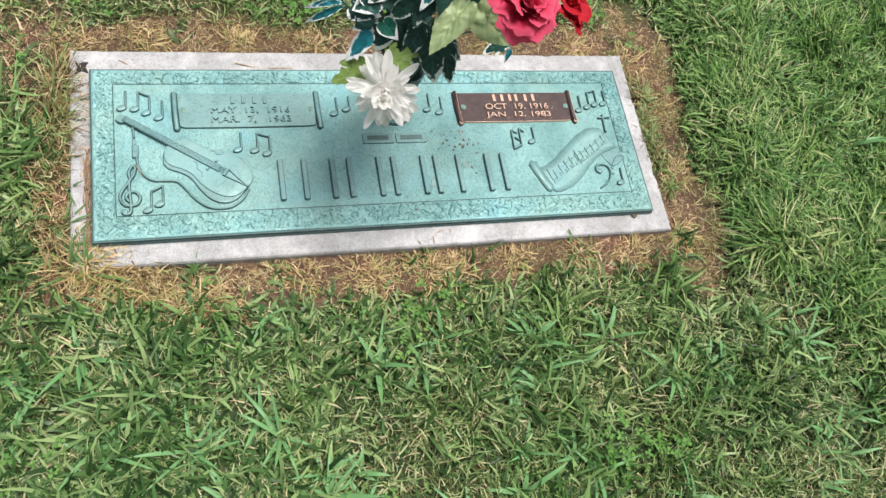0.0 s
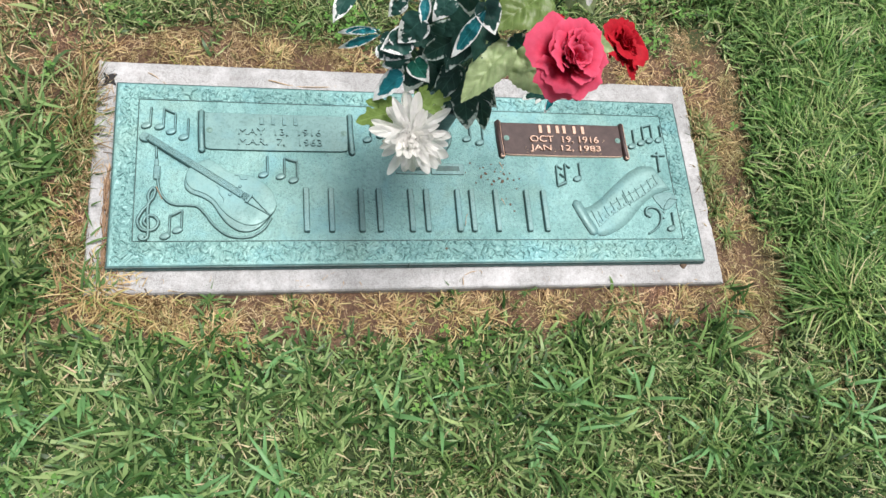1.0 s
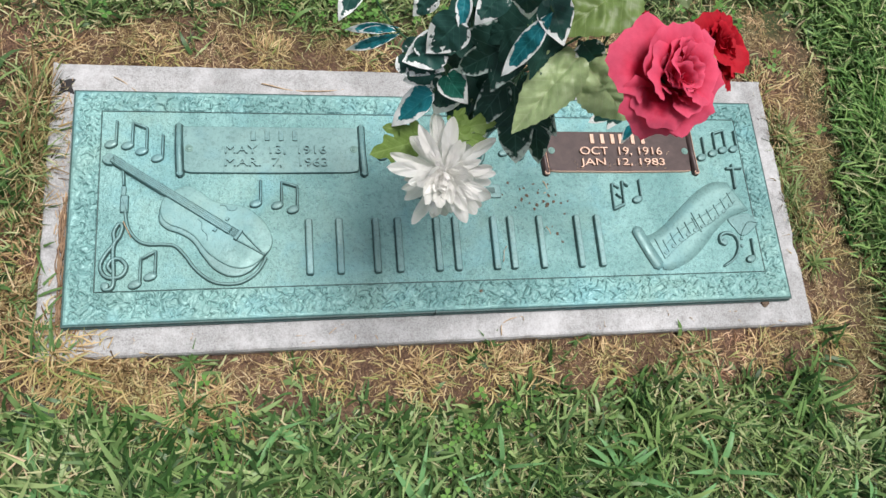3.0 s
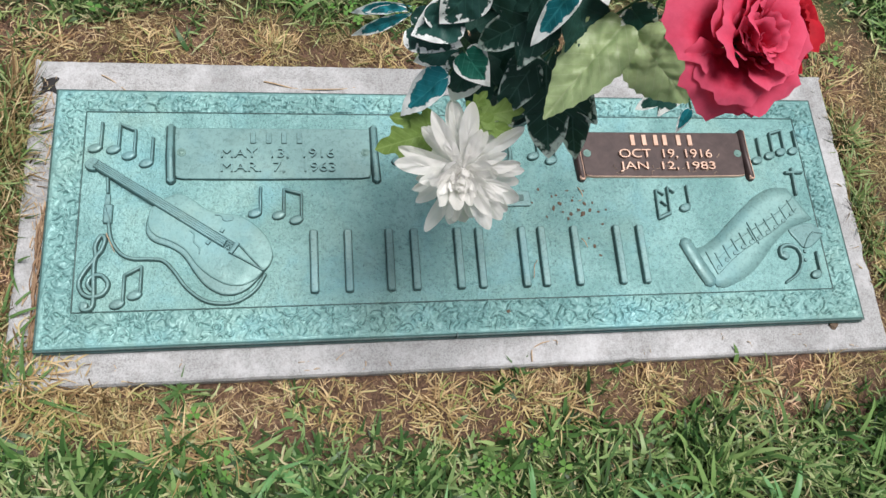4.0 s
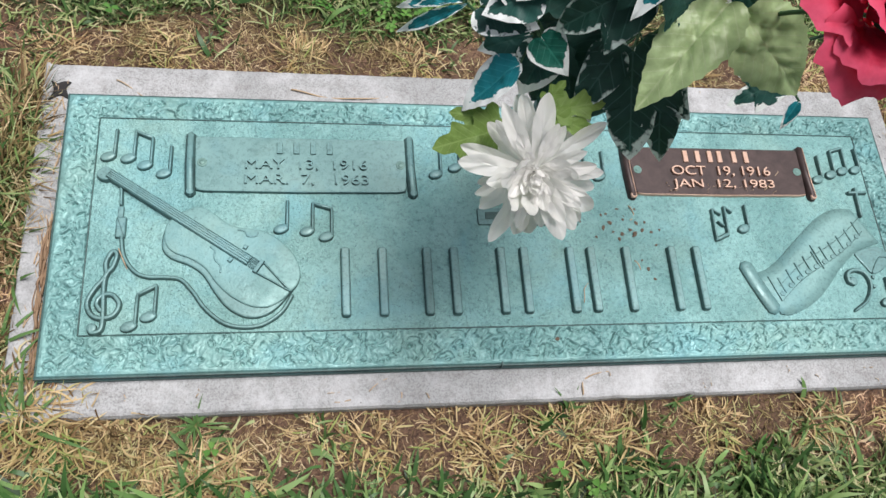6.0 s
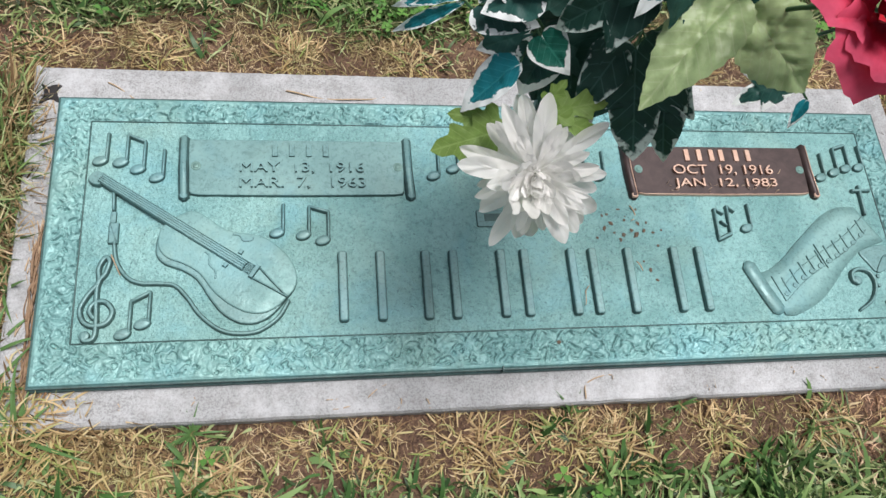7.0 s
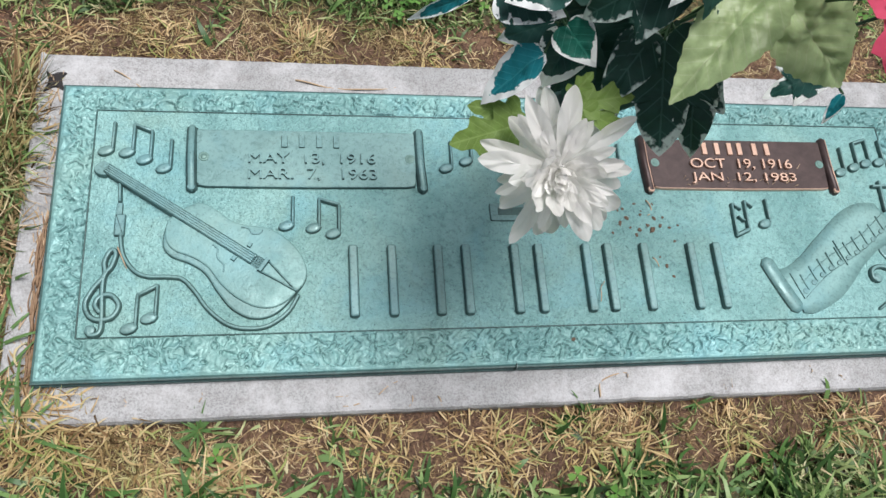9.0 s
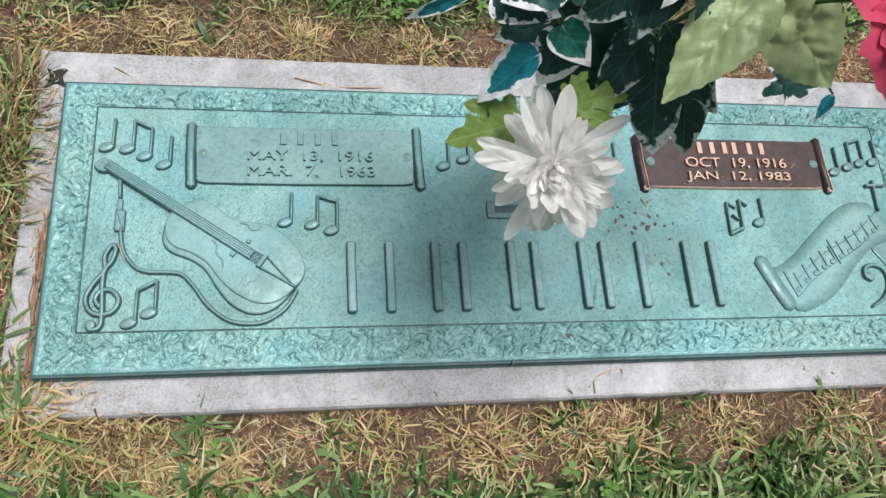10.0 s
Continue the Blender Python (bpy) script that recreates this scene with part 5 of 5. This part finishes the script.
# tufts that lean over the granite's edges
n = 4200
side = rng.uniform(0, 1, n) < 0.45
y = np.where(side, rng.uniform(-0.07, 0.40, n), rng.uniform(-0.03, 0.44, n))
keep = smooth(lattice_noise(y * 19, y * 0 + side * 7.0, 51), 0.36, 0.62) > rng.uniform(0, 1, n)
x = np.where(side, SXL - rng.uniform(0.004, 0.045, n), SX + rng.uniform(0.004, 0.05, n))
x, y, side = x[keep], y[keep], side[keep]
n = len(x)
lean = np.where(side, 0.0, math.pi) + rng.normal(0, 1.0, n)
dead = rng.uniform(0, 1, n) < np.where(side, 0.65, 0.5)
for name, pick, mat, label in (("edge_straw", dead, STRAW, "dead straw tufts leaning over the granite edge"), ("edge_grass", ~dead, GRASS, "green grass tufts leaning over the granite edge")):
    k = int(pick.sum())
    blades(name, x[pick], y[pick], lean[pick], rng.uniform(0.04, 0.10, k), rng.uniform(0.0014, 0.0036, k), rng.uniform(0.6, 1.4, k), rng.uniform(0.5, 1.8, k), mat, label, 4)
# lawn beyond, thinner
def beyond(x, y):
    d = np.maximum(np.maximum(-1.0 - x, x - 1.65), np.maximum(-0.85 - y, y - 0.95))
    return smooth(d, -0.12, 0.05) * (1 - 0.85 * smooth(np.hypot(x - 0.3, y), 1.9, 3.3))


x, y, a = tuft_points(70000, (0.6, 3.6, -3.2, 3.2), lambda x, y: beyond(x, y) * right_side(x, y), 14, 0.03)
n = len(x)
blades("outer_long_grass", x, y, from_tuft(a, 0.9), rng.uniform(0.05, 0.11, n), rng.uniform(0.006, 0.013, n), rng.uniform(0.5, 1.35, n), rng.uniform(0.4, 1.6, n), LUSH, "bright green grass farther from the marker")
x, y, a = tuft_points(120000, (-3.2, 3.6, -3.2, 3.2), lambda x, y: beyond(x, y) * (1 - 0.8 * right_side(x, y)), 14, 0.03)
n = len(x)
blades("outer_lawn", x, y, from_tuft(a, 0.9), rng.uniform(0.04, 0.10, n), rng.uniform(0.006, 0.013, n), rng.uniform(0.5, 1.35, n), rng.uniform(0.4, 1.6, n), GRASS, "green lawn grass farther from the marker")


def clover():
    """Three-leaflet clover in loose patches."""
    n = 5200
    x, y, _ = tuft_points(n, NEAR, lambda x, y: green_keep(x, y) * smooth(lattice_noise(x * 5 + 9, y * 5, 37), 0.5, 0.66), 20, 0.03)
    n = len(x)
    z = ground_height(x, y) + rng.uniform(0.016, 0.036, n)
    size = rng.uniform(0.006, 0.0105, n)
    turn = rng.uniform(0, 6.3, n)
    tx, ty = rng.normal(0, 0.3, n), rng.normal(0, 0.3, n)
    rows = []
    shape = ((0, 0), (0.45, 0.35), (0.95, 0.38), (0.9, 0.0), (0.95, -0.38), (0.45, -0.35))
    for k in range(3):
        c, s = np.cos(turn + k * 2.094), np.sin(turn + k * 2.094)
        for u, v in shape:
            dx, dy = size * (u * c - v * s), size * (u * s + v * c)
            rows.append(np.stack((x + dx, y + dy, z + tx * dx + ty * dy + 0.25 * size * abs(v)), -1))
    co = np.stack(rows, 1).reshape(-1, 3)
    o = (np.arange(n * 3) * 6)[:, None]
    quads = np.concatenate((o + np.array([[0, 3, 2, 1]]), o + np.array([[0, 5, 4, 3]])), 1).ravel()
    ob = fast_mesh("clover_patch", co, quads, np.full(n * 6, 4), CLOVER)
    tagged(ob, "small green three-leaflet clover among the grass", "clover", kind="stuff")


clover()


# ---- single tufts against the stone ----
def grass_tuft(x, y, count, length, width, seed, label, lean=None, mat=BROAD):
    r = np.random.default_rng(seed)
    t = empty("grass_tuft", label, "grass tuft", "grass tufts", (x, y, float(ground_height(np.array([x]), np.array([y]))[0])))
    for k in range(count):
        a = (lean if lean is not None else 0) + (r.normal(0, 0.9) if lean is not None else r.uniform(0, 6.3))
        ln, w = length * r.uniform(0.3, 1.15), width * r.uniform(0.7, 1.2)
        rise, dr = r.uniform(0.7, 1.35), r.uniform(0.5, 1.7)
        pts, px, pz = [], 0.0, 0.0
        for i in range(7):
            if i:
                ang = rise - dr * i / 6
                px, pz = px + math.cos(ang) * ln / 6, pz + math.sin(ang) * ln / 6
            pts.append((px, max(pz, 0.001), w * 0.5 * (0.5 + 1.6 * i / 6 - 2.08 * (i / 6) ** 2)))
        c, s = math.cos(a), math.sin(a)
        v = [(p * c - q * h * s, p * s + q * h * c, z + abs(q) * h * 0.35) for p, z, h in pts for q in (-1, 0, 1)]
        f = [(i * 3 + j, i * 3 + j + 1, i * 3 + j + 4, i * 3 + j + 3) for i in range(6) for j in range(2)]
        mesh_ob("blade", v, f, mat, t)


grass_tuft(-0.570, -0.044, 5, 0.055, 0.0055, 1, "broad green grass sprig growing over the granite corner", 1.2)
grass_tuft(-0.620, -0.010, 9, 0.055, 0.005, 2, "green grass tuft beside the granite edge", 0.6)
grass_tuft(-0.395, -0.050, 20, 0.042, 0.0034, 3, "green grass tuft at the granite's front edge")
grass_tuft(-0.400, -0.080, 7, 0.036, 0.0062, 4, "broad-bladed green weed in the bare strip")
grass_tuft(0.045, -0.048, 14, 0.045, 0.004, 5, "green grass tuft at the granite's front edge", 1.5)
grass_tuft(0.19, -0.046, 12, 0.035, 0.0035, 6, "short green grass tuft at the granite's front edge")
for k, (x, y) in enumerate(((0.63, 0.12), (0.635, 0.16), (0.63, 0.20), (0.64, 0.07), (0.625, 0.25), (0.64, 0.31))):
    grass_tuft(x, y, 28, 0.05, 0.0038, 20 + k, "yellow-green grass tuft along the granite's side", mat=GRASS)


# crabgrass rosettes scattered in the lawn
rnd2 = random.Random(55)
made = 0
while made < 95:
    x, y = (rnd2.uniform(-0.8, 1.2), rnd2.uniform(-0.62, -0.10)) if made < 75 else (rnd2.uniform(0.8, 1.35), rnd2.uniform(-0.1, 0.6))
    px, py = np.array([x]), np.array([y])
    ok = outside(px, py)[0] > bare_width(px, py)[0] + 0.03
    if ok and (x > 0.75 or lattice_noise(px * 4.5, py * 4.5, 35)[0] > rnd2.uniform(0.25, 0.7) or rnd2.random() < 0.25):
        grass_tuft(x, y, rnd2.randrange(6, 10), rnd2.uniform(0.065, 0.115), rnd2.uniform(0.007, 0.012), 300 + made, "rosette of broad flat crabgrass blades in the lawn", mat=CRAB)
        made += 1


def dry_tuft(x, y, count, length, seed, label, mat=YELLOWED, spread=0.034, lift=0.0):
    """A matted clump of yellowed blades."""
    r = random.Random(seed)
    t = empty("dry_tuft", label, "grass tuft", "dry tufts", (x, y, float(ground_height(np.array([x]), np.array([y]))[0]) - 0.001 + lift))
    verts, faces = [], []
    for k in range(int(count * 1.6)):
        a = r.uniform(0, 6.28)
        d = r.uniform(0, 1) ** 0.7 * spread
        px, py, pz = d * math.cos(a), d * math.sin(a), 0.0
        a += r.gauss(0, 0.9)
        ln, w = length * r.uniform(0.3, 1.0), r.uniform(0.0012, 0.0030)
        rise, dr, sw = r.uniform(0.2, 1.2), r.uniform(0.3, 1.9), r.gauss(0, 1.0)
        o = len(verts)
        for i in range(6):
            f = i / 5
            if i:
                ang = rise - dr * f
                px += math.cos(a + sw * f) * math.cos(ang) * ln / 5
                py += math.sin(a + sw * f) * math.cos(ang) * ln / 5
                pz = max(0.002, pz + math.sin(ang) * ln / 5)
            h = w * 0.5 * (0.7 + 0.9 * f - 1.5 * f * f)
            sx, sy = -math.sin(a + sw * f) * h, math.cos(a + sw * f) * h
            verts += [(px - sx, py - sy, pz), (px + sx, py + sy, pz + h * 0.5)]
        faces += [(o + 2 * i, o + 2 * i + 1, o + 2 * i + 3, o + 2 * i + 2) for i in range(5)]
    tagged(mesh_ob("blade_mat", verts, faces, mat, t), kind="stuff")


for k, (x, y, n, ln) in enumerate(((-0.555, -0.062, 90, 0.055), (-0.505, -0.060, 80, 0.05), (-0.465, -0.075, 50, 0.045), (-0.39, -0.115, 90, 0.06), (-0.35, -0.125, 70, 0.055), (-0.43, -0.13, 60, 0.05), (-0.10, -0.075, 70, 0.045),
                                   (-0.06, -0.095, 70, 0.05), (0.04, -0.080, 80, 0.05), (0.10, -0.09, 60, 0.045), (-0.20, -0.08, 50, 0.04), (-0.25, -0.065, 40, 0.035), (0.24, -0.075, 60, 0.04), (0.38, -0.08, 60, 0.045),
                                   (0.50, -0.085, 60, 0.045), (0.64, -0.05, 60, 0.05), (0.67, 0.10, 60, 0.045), (0.66, 0.30, 60, 0.05), (0.63, 0.40, 70, 0.055), (-0.66, 0.05, 35, 0.05), (-0.67, 0.12, 35, 0.045), (-0.65, 0.30, 40, 0.045),
                                   (-0.60, 0.445, 50, 0.05), (-0.45, 0.45, 60, 0.045), (-0.28, 0.455, 60, 0.045), (-0.12, 0.45, 60, 0.045), (0.3, 0.45, 60, 0.045), (0.5, 0.45, 60, 0.05))):
    dry_tuft(x, y, n, ln, 100 + k, "matted clump of dry yellowed grass beside the granite")
for k, (x, y, n, ln, lift) in enumerate(((-0.575, -0.034, 60, 0.045, 0.020), (-0.583, 0.000, 50, 0.04, 0.020), (-0.535, -0.040, 60, 0.045, 0.015), (-0.490, -0.042, 50, 0.04, 0.010), (-0.615, -0.03, 50, 0.06, 0.006), (-0.62, 0.04, 60, 0.06, 0.004), (-0.615, 0.10, 60, 0.05, 0.0))):
    dry_tuft(x, y, n, ln, 160 + k, "dry brown grass grown over the granite corner", STRAW if k % 2 else YELLOWED, lift=lift)
for k, (x, y, n, ln, lean) in enumerate(((-0.606, 0.005, 12, 0.085, 0.4), (-0.610, 0.045, 10, 0.07, 0.5), (-0.600, -0.046, 12, 0.085, 1.0), (-0.572, -0.047, 7, 0.095, 1.4), (-0.606, 0.12, 8, 0.055, 0.3), (-0.606, 0.20, 7, 0.05, 0.2))):
    grass_tuft(x, y, n, ln, 0.0058, 180 + k, "broad green grass growing over the granite corner", lean)
rnd1 = random.Random(77)
for k in range(34):
    y = rnd1.uniform(-0.01, 0.15)
    x = -0.5685 + rnd1.gauss(0, 0.0028)
    ln = rnd1.uniform(0.03, 0.07)
    straw_bit([(x, y), (x + rnd1.gauss(0.001, 0.002), y + 0.5 * ln), (x + rnd1.gauss(0.001, 0.003), y + ln)], STONE_TOP + rnd1.uniform(0, 0.004), rnd1.uniform(0.0008, 0.0018), "brown dead stem lying along the plaque's edge", DEAD)
for k in range(46):
    y = rnd1.uniform(-0.02, 0.36)
    x = -0.572 + rnd1.gauss(0, 0.006)
    a = rnd1.gauss(1.6, 0.22)
    ln = rnd1.uniform(0.012, 0.045)
    straw_bit([(x, y), (x + 0.5 * ln * math.cos(a) + 0.002, y + 0.5 * ln * math.sin(a)), (x + ln * math.cos(a), y + ln * math.sin(a))], STONE_TOP, rnd1.uniform(0.0005, 0.0010), "dry grass bit caught beside the plaque")
for k in range(14):
    y = rnd1.uniform(-0.034, -0.012)
    x = rnd1.uniform(-0.58, 0.58)
    a = rnd1.uniform(0, 6.3)
    ln = rnd1.uniform(0.008, 0.022)
    straw_bit([(x, y), (x + 0.5 * ln * math.cos(a) + 0.002, y + 0.4 * ln * math.sin(a)), (x + ln * math.cos(a), y + 0.7 * ln * math.sin(a))], STONE_TOP, rnd1.uniform(0.0004, 0.0008), "dry grass bit on the granite")
